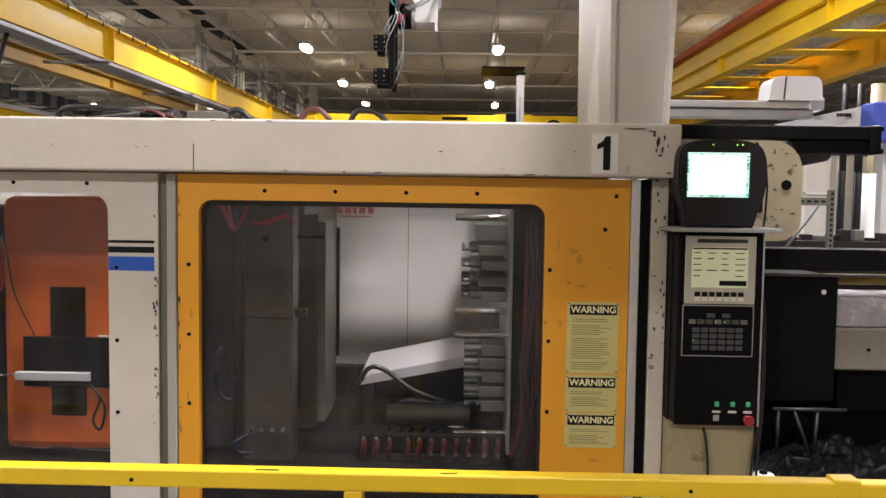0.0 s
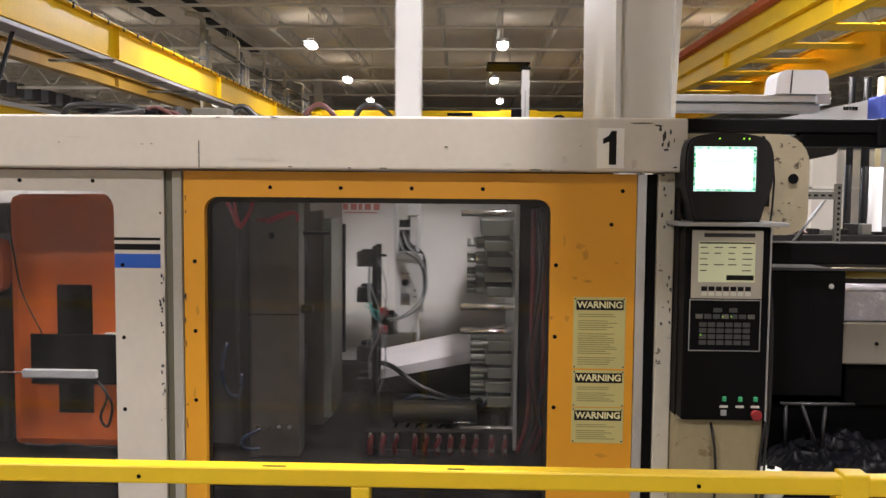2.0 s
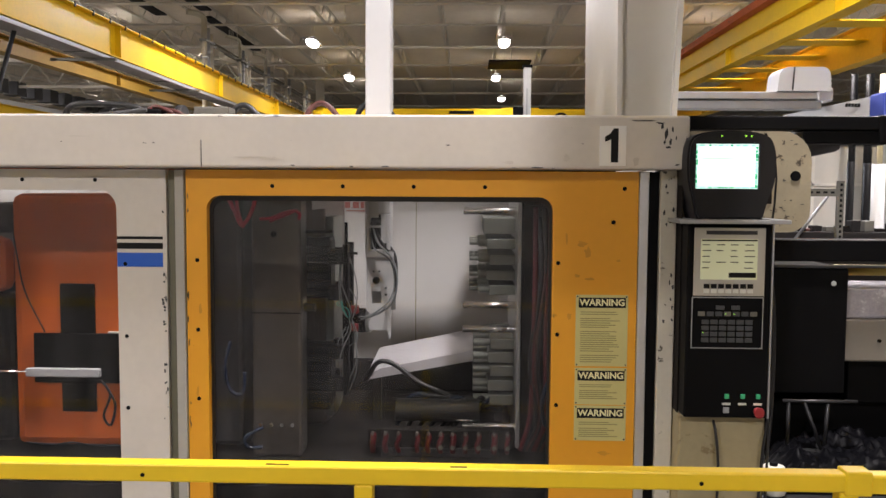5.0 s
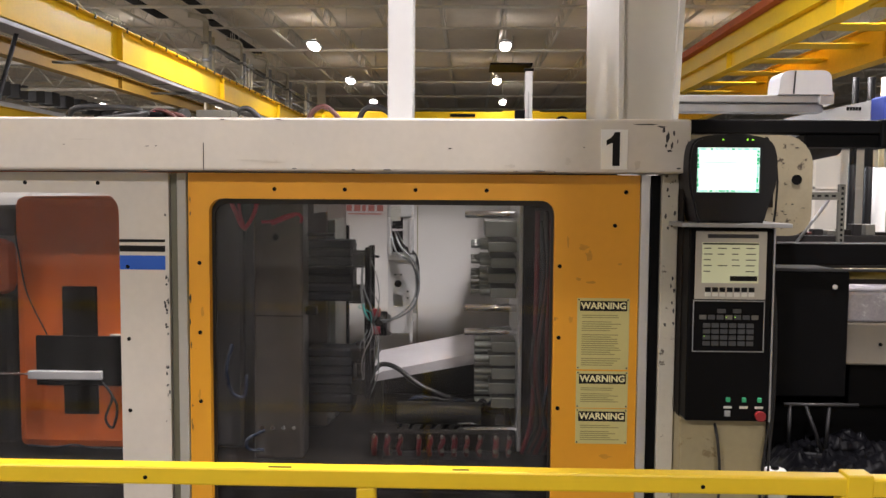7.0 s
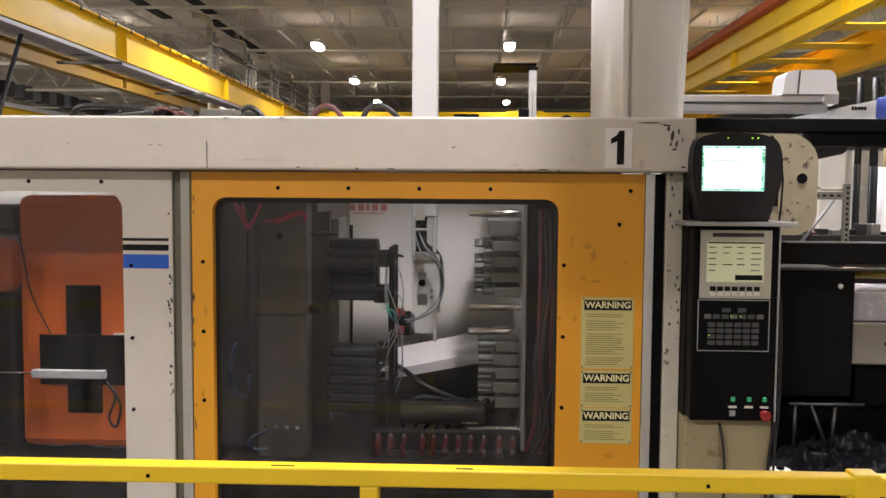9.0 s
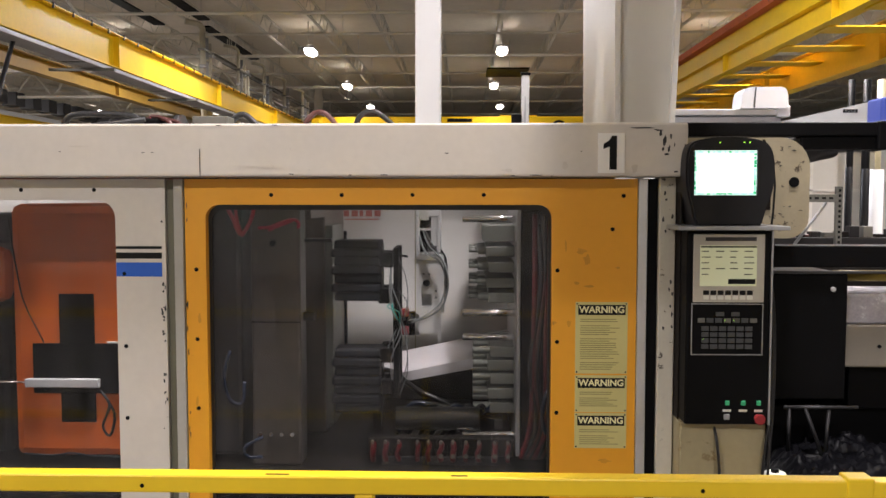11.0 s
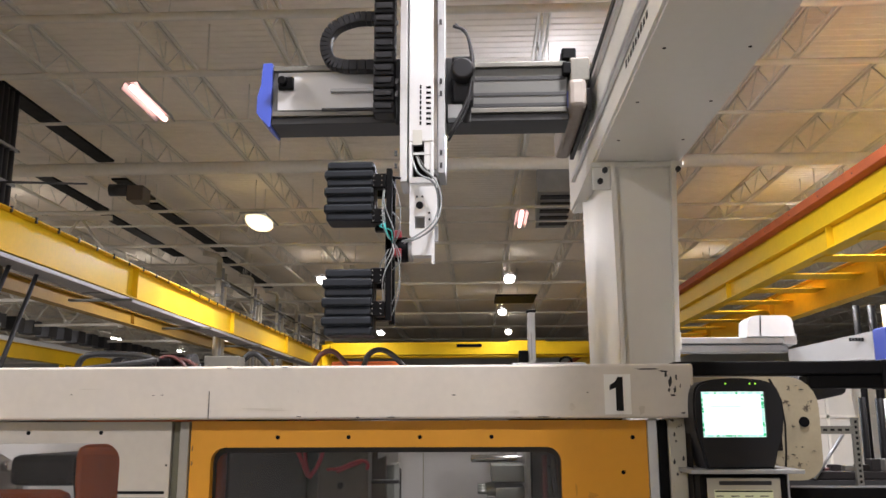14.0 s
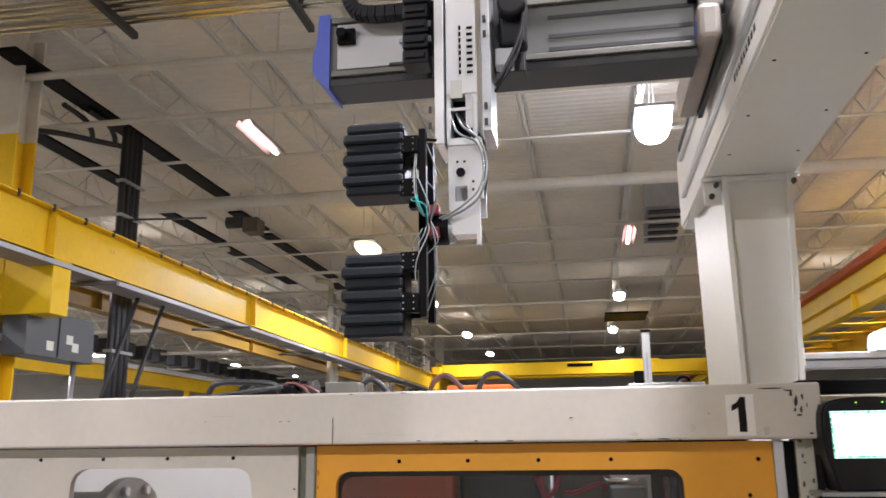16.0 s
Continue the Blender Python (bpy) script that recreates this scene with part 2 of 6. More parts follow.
def cyl(a, b, r, seg=16, r2=None, bm=None, bev=0.0):
    """A round bar from a to b."""
    a, b = Vector(a), Vector(b)
    one = bmesh.new()
    bmesh.ops.create_cone(one, cap_ends=True, segments=seg, radius1=r, radius2=r if r2 is None else r2, depth=(b - a).length)
    if bev:
        rims = [e for e in one.edges if abs(e.verts[0].co.z - e.verts[1].co.z) < 1e-6]
        bmesh.ops.bevel(one, geom=rims, offset=bev, segments=2, affect="EDGES", profile=0.5)
    turn = (b - a).to_track_quat("Z", "Y").to_matrix().to_4x4()
    bmesh.ops.transform(one, matrix=Matrix.Translation((a + b) / 2) @ turn, verts=one.verts)
    for f in one.faces:
        f.smooth = len(f.verts) == 4
    return merge(bm, one)


def smooth_path(pts, steps=6):
    """A Catmull-Rom line through the points."""
    p = [Vector(q) for q in pts]
    p = [2 * p[0] - p[1]] + p + [2 * p[-1] - p[-2]]
    out = []
    for i in range(1, len(p) - 2):
        for s in range(steps):
            t = s / steps
            out.append(0.5 * ((2 * p[i]) + (p[i + 1] - p[i - 1]) * t + (2 * p[i - 1] - 5 * p[i] + 4 * p[i + 1] - p[i + 2]) * t * t
                              + (3 * p[i] - p[i - 1] - 3 * p[i + 1] + p[i + 2]) * t ** 3))
    return out + [p[-2]]


def tube(pts, r, seg=8, steps=6, bm=None, flat=1.0):
    """A hose along a smooth line through pts."""
    bm = bm or bmesh.new()
    path = smooth_path(pts, steps) if steps else [Vector(q) for q in pts]
    rings = []
    up = Vector((0.13, 0.31, 0.94))
    for i, c in enumerate(path):
        d = (path[min(i + 1, len(path) - 1)] - path[max(i - 1, 0)]).normalized()
        u = d.cross(up)
        u = (u if u.length > 0.05 else d.cross(Vector((1, 0, 0)))).normalized()
        w = d.cross(u)
        rings.append([bm.verts.new(c + u * r * math.cos(a) + w * r * flat * math.sin(a)) for a in (2 * math.pi * k / seg for k in range(seg))])
    for a, b in zip(rings, rings[1:]):
        for k in range(seg):
            f = bm.faces.new((a[k], a[(k + 1) % seg], b[(k + 1) % seg], b[k]))
            f.smooth = True
    bm.faces.new(rings[0][::-1])
    bm.faces.new(rings[-1])
    return bm


def rounded(x0, x1, z0, z1, r, n=6):
    """The corners of a rounded rectangle in the x-z plane."""
    pts = []
    for cx, cz, a0 in ((x1 - r, z1 - r, 0), (x0 + r, z1 - r, 90), (x0 + r, z0 + r, 180), (x1 - r, z0 + r, 270)):
        for k in range(n + 1):
            a = radians(a0 + 90 * k / n)
            pts.append((cx + r * math.cos(a), cz + r * math.sin(a)))
    return pts


def slab(outer, y0, y1, hole=None, bm=None):
    """A flat plate in the x-z plane from y0 to y1, with an outline and a hole."""
    one = bmesh.new()
    edges = []
    for loop in (outer, hole) if hole else (outer,):
        vs = [one.verts.new((x, y0, z)) for x, z in loop]
        edges += [one.edges.new((a, b)) for a, b in zip(vs, vs[1:] + vs[:1])]
    bmesh.ops.triangle_fill(one, use_beauty=True, use_dissolve=False, edges=edges)
    ext = bmesh.ops.extrude_face_region(one, geom=one.faces[:])
    bmesh.ops.translate(one, vec=(0, y1 - y0, 0), verts=[v for v in ext["geom"] if isinstance(v, bmesh.types.BMVert)])
    bmesh.ops.recalc_face_normals(one, faces=one.faces[:])
    return merge(bm, one)


def soften(loop, steps=4):
    """A closed smooth outline through the points."""
    p = [Vector((x, 0, z)) for x, z in loop]
    n = len(p)
    out = []
    for i in range(n):
        a, b, c, d = p[i - 1], p[i], p[(i + 1) % n], p[(i + 2) % n]
        for s in range(steps):
            t = s / steps
            q = 0.5 * (2 * b + (c - a) * t + (2 * a - 5 * b + 4 * c - d) * t * t + (3 * b - a - 3 * c + d) * t ** 3)
            out.append((q.x, q.z))
    return out


def rect(x0, x1, z0, z1):
    return [(x0, z0), (x1, z0), (x1, z1), (x0, z1)]


def mesh_object(name, bm, material, origin=None):
    me = bpy.data.meshes.new(name)
    bm.to_mesh(me)
    bm.free()
    me.materials.append(material)
    ob = new(name, me)
    return ob


def part(name, bm, material, parent, label=""):
    ob = mesh_object(name, bm, material)
    ob.parent = parent
    return tagged(ob, label)


def thing(name, label, category, group="", kind="", at=(0, 0, 0)):
    ob = new(name)
    ob.empty_display_size = 0.1
    ob.location = at
    return tagged(ob, label, category, group, kind)


def structure(name, bm, material, label, category):
    return tagged(mesh_object(name, bm, material), label, category, kind="structure")


def words(name, text, size, at, material, parent, label="", bold=0.0, stretch=1.0):
    """Flat lettering that stands in the x-z plane and faces the operator's side."""
    cu = bpy.data.curves.new(name, "FONT")
    cu.body, cu.size, cu.extrude, cu.offset = text, size, 0.0008, bold
    cu.align_x, cu.align_y = "CENTER", "CENTER"
    ob = bpy.data.objects.new(name, cu)
    scene.collection.objects.link(ob)
    dg = bpy.context.evaluated_depsgraph_get()
    me = bpy.data.meshes.new_from_object(ob.evaluated_get(dg))
    bpy.data.objects.remove(ob)
    me.materials.clear()
    me.materials.append(material)
    me.transform(Matrix.Translation(at) @ pose(0, 0, 0, 90) @ Matrix.Diagonal((stretch, 1, 1, 1)))
    o = new(name, me)
    o.parent = parent
    return tagged(o, label)


def fleck(x, z, w, h, y0, y1, rnd):
    """An uneven flake of missing paint on a face towards the camera's side."""
    n = 9
    loop = []
    for k in range(n):
        a = 2 * math.pi * k / n
        r = rnd.uniform(0.45, 1.0)
        loop.append((x + 0.5 * w * r * math.cos(a), z + 0.5 * h * r * math.sin(a)))
    return slab(loop, y0, y1)



# ---------------------------------------------------------------- hall
ROOF_Z = 7.8
structure("floor", box(-32, 30, -16, 62, -0.2, 0), CONCRETE, "grey sealed concrete factory floor", "floor")
structure("wall_far", box(-32, 30, 61.7, 62, 0, 9), WALL, "pale painted far wall of the hall", "wall")
structure("wall_near", box(-32, 30, -16.3, -16, 0, 9), WALL, "pale painted wall behind the aisle", "wall")
structure("wall_west", box(-32.3, -32, -16, 62, 0, 9), WALL, "pale painted side wall of the hall", "wall")
structure("wall_east", box(30, 30.3, -16, 62, 0, 9), WALL, "pale painted side wall of the hall", "wall")


def roof_deck():
    """Ribbed deck: the ribs run across the hall, a rib every 0.2 m."""
    bm = bmesh.new()
    y, rows = -16.0, []
    while y < 62:
        for dy, z in ((0, 0), (0.10, 0), (0.12, 0.012), (0.18, 0.012)):
            rows.append((y + dy, ROOF_Z + z))
        y += 0.20
    last = None
    for yy, z in rows:
        pair = (bm.verts.new((-32, yy, z)), bm.verts.new((30, yy, z)))
        if last:
            bm.faces.new((last[0], last[1], pair[1], pair[0]))
        last = pair
    box(-32, 30, -16, 62, ROOF_Z + 0.2, ROOF_Z + 0.3, bm=bm)
    return bm


structure("ceiling", roof_deck(), ROOF, "white ribbed metal roof deck", "ceiling")


def joist():
    bm = bmesh.new()
    top, low = ROOF_Z + 0.004, ROOF_Z - 0.60
    for s in (-0.05, 0.015):
        box(s, s + 0.035, -16, 62, top - 0.05, top, bm=bm)
        box(s, s + 0.035, -16, 62, low, low + 0.05, bm=bm)
    y = -16.0
    while y < 61:
        cyl((0, y, low + 0.02), (0, y + 0.6, top - 0.02), 0.014, 5, bm=bm)
        cyl((0, y + 0.6, top - 0.02), (0, y + 1.2, low + 0.02), 0.014, 5, bm=bm)
        y += 1.2
    return bm


first_joist = None
for k in range(-12, 13):
    x = 1.1 + 1.95 * k
    if first_joist is None:
        first_joist = structure("roof_joist", joist(), STEELWORK, "white open-web steel roof joist", "joist")
        first_joist.location = (x, 0, 0)
    else:
        copy_thing(first_joist, pose(x, 0, 0))

for y, z, r in ((-6, 7.0, 0.05), (4.6, 7.05, 0.05), (7.3, 7.1, 0.06), (8.95, 7.0, 0.05), (11.3, 7.1, 0.03), (13.8, 7.0, 0.135), (17.4, 7.0, 0.04), (19.4, 7.1, 0.03),
                (21.6, 7.0, 0.05), (25.0, 7.05, 0.04), (29.0, 7.0, 0.06), (33.5, 7.0, 0.04), (38.0, 7.0, 0.05), (44.0, 7.0, 0.06), (51.0, 7.0, 0.05)):
    cp = thing("ceiling_pipe", "white pipe hung across under the roof joists", "pipe", "pipes under the roof")
    part("pipe", cyl((-30, y, z), (29, y, z), r, 12), STEELWORK, cp)
    for k in range(8):
        part("hanger", cyl((-25 + 7 * k, y, z), (-25 + 7 * k, y, ROOF_Z + 0.01), 0.012, 5), STEELWORK, cp)


def high_bay(glass=LAMP_GLOW, long=0.62, wide=0.19, deep=0.12):
    """A lamp with a pressed tray above and a long bulging glass lens below it."""
    ob = thing("high_bay_lamp", "lit high-bay lamp hanging from a roof joist", "lamp", "high-bay lamps")
    part("housing", box(-wide - 0.03, wide + 0.03, -long - 0.04, long + 0.04, 0.06, 0.12, 0.02), GREY_STEEL, ob)
    part("ballast_box", box(-0.10, 0.10, -0.20, 0.20, 0.121, 0.24, 0.015), GREY_STEEL, ob)
    for y in (-0.3, 0.3):
        part("hanger", cyl((0, y * long / 0.42, 0.118), (0, y * long / 0.42, ROOF_Z - LAMP_Z + 0.04), 0.010, 6), STEELWORK, ob)
    bm = bmesh.new()
    bmesh.ops.create_uvsphere(bm, u_segments=20, v_segments=10, radius=1.0)
    for v in bm.verts:
        v.co = (math.copysign(abs(v.co.x) ** 0.8, v.co.x) * wide, math.copysign(abs(v.co.y) ** 0.8, v.co.y) * long, v.co.z * deep + 0.06 - 0.3 * deep)
    for q in bm.faces:
        q.smooth = True
    part("glass_lens", bm, glass, ob, "glowing glass lens")
    return ob


bay = None
near_bay = high_bay(NEAR_GLOW, 0.55, 0.29, 0.27)
near_bay.location = (1.285, 10.2, LAMP_Z)
warm_bay = high_bay(WARM_GLOW, 0.66, 0.30, 0.18)
warm_bay.location = (-5.45, 17.9, LAMP_Z)
for x, y, watts in LAMPS:
    if (x, y) in ((1.285, 10.2), (-5.45, 17.9)):
        pass
    elif bay is None:
        bay = high_bay()
        bay.location = (x, y, LAMP_Z)
    else:
        copy_thing(bay, pose(x, y, LAMP_Z))
    if not watts:
        continue
    li = bpy.data.lights.new("bay_light", "AREA")
    li.shape, li.size, li.energy, li.color = "DISK", 0.5, watts, (1.0, 0.945, 0.92) if (x, y) != (1.285, 10.2) else (0.90, 0.94, 1.0)
    lo = new("bay_light", li)
    lo.location = (x, y, LAMP_Z - 0.42)


def tube_heater(at, length):
    ob = thing("radiant_heater", "radiant tube heater glowing pink under the roof", "heater", "radiant heaters", at=at)
    part("reflector", slab([(-0.16, 0), (-0.10, 0.12), (0.10, 0.12), (0.16, 0), (0.145, 0), (0.09, 0.105), (-0.09, 0.105), (-0.145, 0)], 0, length), GREY_STEEL, ob)
    part("glowing_tube", cyl((0, 0.03, 0.04), (0, length - 0.03, 0.04), 0.042, 12), HEATER_GLOW, ob, "glowing pink tube")
    for y in (0.2, length - 0.2):
        part("hanger", cyl((0, y, 0.12), (0, y, 1.33), 0.008, 6), STEELWORK, ob)


tube_heater((-4.88, 8.3, 6.5), 1.4)
tube_heater((1.16, 16.1, 6.5), 1.5)


# ---------------------------------------------------------------- crane runways
def girder(name, x, z0, z1, w, material, label, y0=-14.0, y1=60.0, ribs=()):
    ob = thing(name, label, "crane girder", "crane runway girders")
    bm = box(x - 0.012, x + 0.012, y0, y1, z0 + 0.02, z1 - 0.02)
    part("web", bm, material, ob)
    part("flange", box(x - w / 2, x + w / 2, y0, y1, z0, z0 + 0.022, 0.004), material, ob)
    part("flange", box(x - w / 2, x + w / 2, y0, y1, z1 - 0.022, z1, 0.004), material, ob)
    for y in ribs:
        part("stiffener", box(x - w / 2 + 0.02, x + w / 2 - 0.02, y - 0.008, y + 0.008, z0 + 0.022, z1 - 0.022), material, ob)
    return ob


g = girder("runway_girder", -7.15, 4.31, 5.00, 0.30, CRANE_YELLOW, "yellow painted steel crane runway girder", ribs=[14.3 + 7.2 * k for k in range(-4, 7)])
part("crane_rail", box(-7.18, -7.12, -14, 60, 5.0, 5.06, 0.01), DARK_STEEL, g)
for k in range(-20, 40):
    y = 13.0 + 0.75 * k
    part("rail_clip", box(-7.02, -6.985, y - 0.02, y + 0.02, 4.93, 5.03, 0.006), DARK_STEEL, g)
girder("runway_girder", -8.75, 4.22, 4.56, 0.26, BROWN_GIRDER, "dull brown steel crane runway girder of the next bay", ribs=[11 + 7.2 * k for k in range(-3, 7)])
ct = thing("conductor_tray", "long grey cable tray hung below the runway girder", "cable tray")
part("tray_floor", box(-7.40, -6.97, -14, 58, 4.205, 4.215), DUSTY_TRAY, ct)
for x in (-7.40, -6.978):
    part("tray_lip", box(x, x + 0.008, -14, 58, 4.2155, 4.275), GREY_STEEL, ct)
for k in range(3):
    part("cable", cyl((-7.34 + 0.13 * k, -14, 4.236), (-7.34 + 0.13 * k, 58, 4.236), 0.02, 6), RUBBER, ct)
for k in range(12):
    y = 4.0 + 4.3 * k
    part("tray_stiffener", box(-7.40, -6.97, y, y + 0.05, 4.190, 4.2045), TRAY_GREY, ct)
    part("hanger", cyl((-7.2, y + 0.025, 4.20), (-7.2, y + 0.025, 4.315), 0.012, 6), GREY_STEEL, ct)
for k in range(9):
    tagged(mesh_object("tray_bracket", box(-8.0, -6.72, 8.2 + 5.1 * k, 8.28 + 5.1 * k, 4.14, 4.189), TRAY_GREY), "dark steel bracket under the conductor tray", "bracket", "tray brackets")

g = girder("runway_girder", 6.2, 4.63, 5.06, 0.30, CRANE_YELLOW, "yellow painted steel crane runway girder with rust-red rail", ribs=[17.4 + 6.0 * k for k in range(-5, 7)])
part("upper_channel", box(6.065, 6.335, -14, 60, 5.0605, 5.43, 0.006), CRANE_YELLOW, g)
part("crane_rail", box(5.87, 6.26, -14, 60, 5.4305, 5.60, 0.015), RUST, g, "rust-red crane rail")
for k in range(24):
    y = 3.0 + 1.35 * k
    part("rail_bolt", cyl((5.862, y, 5.50), (5.871, y, 5.50), 0.016, 8), DARK_STEEL, g)
    if k % 3 == 0:
        part("rail_clip", box(5.90, 6.02, y, y + 0.14, 5.60, 5.645, 0.01), GREY_STEEL, g)
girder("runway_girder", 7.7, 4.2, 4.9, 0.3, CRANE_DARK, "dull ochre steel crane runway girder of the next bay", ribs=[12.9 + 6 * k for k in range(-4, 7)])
for k in range(-6, 20):
    y = 10.2 + 1.9 * k
    tagged(mesh_object("tie_plate", box(6.2, 7.7, y - 0.3, y + 0.3, 4.60, 4.628, 0.004), CRANE_YELLOW), "yellow tie plate between two runway girders", "tie plate", "girder tie plates")

b = thing("crane_bridge", "yellow bridge crane spanning the bay far off", "bridge crane")
part("bridge_beam", box(-7.0, 6.05, 38.0, 38.5, 5.0, 5.60, 0.02), CRANE_YELLOW, b)
part("bridge_beam", box(-7.0, 6.05, 40.0, 40.5, 5.0, 5.60, 0.02), CRANE_YELLOW, b)
part("end_truck", box(-7.3, -6.9, 37.2, 41.3, 5.06, 5.45, 0.03), CRANE_YELLOW, b)
part("end_truck", box(6.0, 6.4, 37.2, 41.3, 5.06, 5.45, 0.03), CRANE_YELLOW, b)
part("capacity_plate", box(-0.9, 0.3, 37.97, 37.995, 5.35, 5.5), BLACK, b, "dark capacity plate")
part("trolley", box(1.6, 3.4, 38.2, 40.3, 5.6, 5.68, 0.02), CRANE_YELLOW, b)

for x, ys in ((-7.95, (7.3, 43.0)),):
    for y in ys:
        c = thing("building_column", "steel building column, white above and yellow below", "column", "building columns")
        for z0, z1, m in ((0, 6.15, CRANE_YELLOW), (6.15, ROOF_Z - 0.05, STEELWORK)):
            bm = box(x - 0.2, x + 0.2, y - 0.22, y - 0.19, z0, z1)
            box(x - 0.2, x + 0.2, y + 0.19, y + 0.22, z0, z1, bm=bm)
            box(x - 0.01, x + 0.01, y - 0.19, y + 0.19, z0, z1, bm=bm)
            part("lower_shaft" if z0 == 0 else "upper_shaft", bm, m, c)
        part("girder_seat", box(x + 0.2, x + 0.95, y - 0.2, y + 0.2, 3.55, 4.312, 0.01), CRANE_YELLOW, c)
        part("girder_seat", box(x - 0.95, x - 0.2, y - 0.2, y + 0.2, 4.0, 4.222, 0.01), CRANE_YELLOW, c)

# ---------------------------------------------------------------- guard rail before the machine
r = thing("guard_rail", "yellow square-tube guard rail in front of the machine", "guard rail")
RY = -1.28
part("top_tube", box(-3.2, 0.875, RY - 0.02, RY + 0.02, 1.068, 1.108, 0.005), RAIL_YELLOW, r)
part("top_tube", box(0.88, 3.2, RY - 0.02, RY + 0.02, 1.066, 1.106, 0.005), RAIL_YELLOW, r)
part("mid_tube", box(-3.2, 3.2, RY - 0.02, RY + 0.02, 0.53, 0.57, 0.005), RAIL_YELLOW, r)
for x in (-2.6, -0.152, 0.855, 2.6):
    part("post", box(x - 0.02, x + 0.02, RY - 0.019, RY + 0.019, 0.008, 1.068, 0.004), RAIL_YELLOW, r)
    part("base_plate", box(x - 0.07, x + 0.07, RY - 0.07, RY + 0.07, 0, 0.01, 0.002), RAIL_YELLOW, r)
part("sleeve", box(0.845, 0.90, RY - 0.024, RY + 0.024, 1.062, 1.114, 0.004), RAIL_YELLOW, r)
for x in (-0.62, 0.551):
    part("bolt_hole", cyl((x, RY - 0.0215, 1.084), (x, RY - 0.019, 1.084), 0.0045, 10), BLACK, r, "dark bolt hole")
for x, w in ((-0.36, 0.05), (0.03, 0.035)):
    part("scuff", box(x, x + w, RY - 0.015, RY - 0.008, 1.1082, 1.1088), INK, r, "dark rubbed scuff on the paint")


# ---------------------------------------------------------------- moulding machine: guards and frame
m = thing("moulding_machine", "cream and yellow injection moulding machine with windowed guards", "machine")
hd = part("header", box(-3.4, 0.822, -0.08, 0.12, 1.763, 1.948, 0.008), CREAM, m, "scuffed cream top beam")
part("header_seam", box(-0.872, -0.8695, -0.0812, -0.0795, 1.766, 1.86), INK, hd, "fine dark seam")
gp = part("guard_panel", slab(rect(-3.4, -1.026, 0.0, 1.756), 0.0, 0.03, rounded(-1.95, -1.208, 0.30, 1.681, 0.065)), CREAM, m, "cream guard panel with a round-cornered window")
pane = part("guard_window", box(-1.97, -1.19, 0.032, 0.037, 0.28, 1.70), PANE, gp, "scratched clear window")
part("post", box(-1.022, -0.998, 0.012, 0.08, 0.0, 1.756, 0.003), OLIVE, m, "olive grey gap post")
part("door_channel", box(-0.992, -0.958, -0.012, 0.06, 0.0, 1.756, 0.004), GREY_PAINT, m)
sd = part("sliding_door", slab(rect(-0.954, 0.667, 0.05, 1.757), 0.0, 0.035, rounded(-0.879, 0.366, 0.30, 1.665, 0.05)), YELLOW, m, "yellow sliding guard door")
part("window_seal", slab(rounded(-0.885, 0.372, 0.294, 1.671, 0.055), 0.0352, 0.041, rounded(-0.868, 0.355, 0.31, 1.646, 0.045)), RUBBER, sd, "dark window seal")
pane = part("door_window", box(-0.9, 0.39, 0.042, 0.047, 0.28, 1.69), PANE, sd, "scratched clear door window")
part("door_edge", box(0.669, 0.703, -0.006, 0.03, 0.05, 1.757, 0.003), ALU, sd, "grey metal door edge")
part("door_gasket", box(0.705, 0.739, 0.002, 0.03, 0.05, 1.757, 0.004), BLACK, m, "black rubber gasket")
part("end_post", box(0.741, 0.800, -0.012, 0.1, 0.0, 1.762, 0.005), CREAM_WORN, m, "cream post with chipped paint")
B = 0.254
bolts = [(-0.64 + B * k, 0, 1.70) for k in range(4)] + [(0.617, 0, 1.697), (0.58, 0, 1.578)]
bolts += [(-0.915, 0, 1.431 - B * k) for k in range(4)] + [(0.386, 0, 1.431 - 0.2575 * k) for k in range(4)]
bolts += [(-1.55 + 0.267 * k, 0, 1.718) for k in range(-5, 2)] + [(-1.178, 0, 1.415 - 0.265 * k) for k in range(4)]
first = None
for p in bolts:
    if first is None:
        first = part("bolt", cyl((0, -0.003, 0), (0, 0.004, 0), 0.0075, 12, bev=0.001), BLACK, sd, "small black bolt head")
        me_bolt = first.data
        first.location = p
    else:
        o = new("bolt", me_bolt)
        o.parent, o.location = sd if p[0] > -1 else gp, p
part("stripe", box(-1.207, -1.04, -0.002, 0.001, 1.505, 1.515), INK, gp, "black trim stripe")
part("stripe", box(-1.207, -1.04, -0.002, 0.001, 1.470, 1.492), INK, gp, "black trim stripe")
part("stripe", box(-1.207, -1.04, -0.002, 0.001, 1.405, 1.456), BLUE, gp, "blue trim stripe")
part("number_plate", box(0.513, 0.604, -0.084, -0.0805, 1.775, 1.912), WHITE_STICKER, hd, "white sticker with a black numeral")
part("numeral", slab([(0.552, 1.787), (0.577, 1.787), (0.577, 1.903), (0.560, 1.903), (0.549, 1.886), (0.531, 1.875), (0.531, 1.857), (0.552, 1.866)], -0.0852, -0.0842), INK, hd, "bold black numeral one")
rnd = random.Random(31)
for k in range(26):
    z = rnd.choice((1.2, 1.25, 1.33, 1.0, 0.9, 1.62)) + rnd.uniform(-0.06, 0.06)
    part("paint_chip", fleck(-1.036 + rnd.uniform(-0.008, 0.006), z, rnd.uniform(0.004, 0.012), rnd.uniform(0.006, 0.026), -0.0012, 0.001, rnd), DARK_STEEL, gp, "dark paint chip")
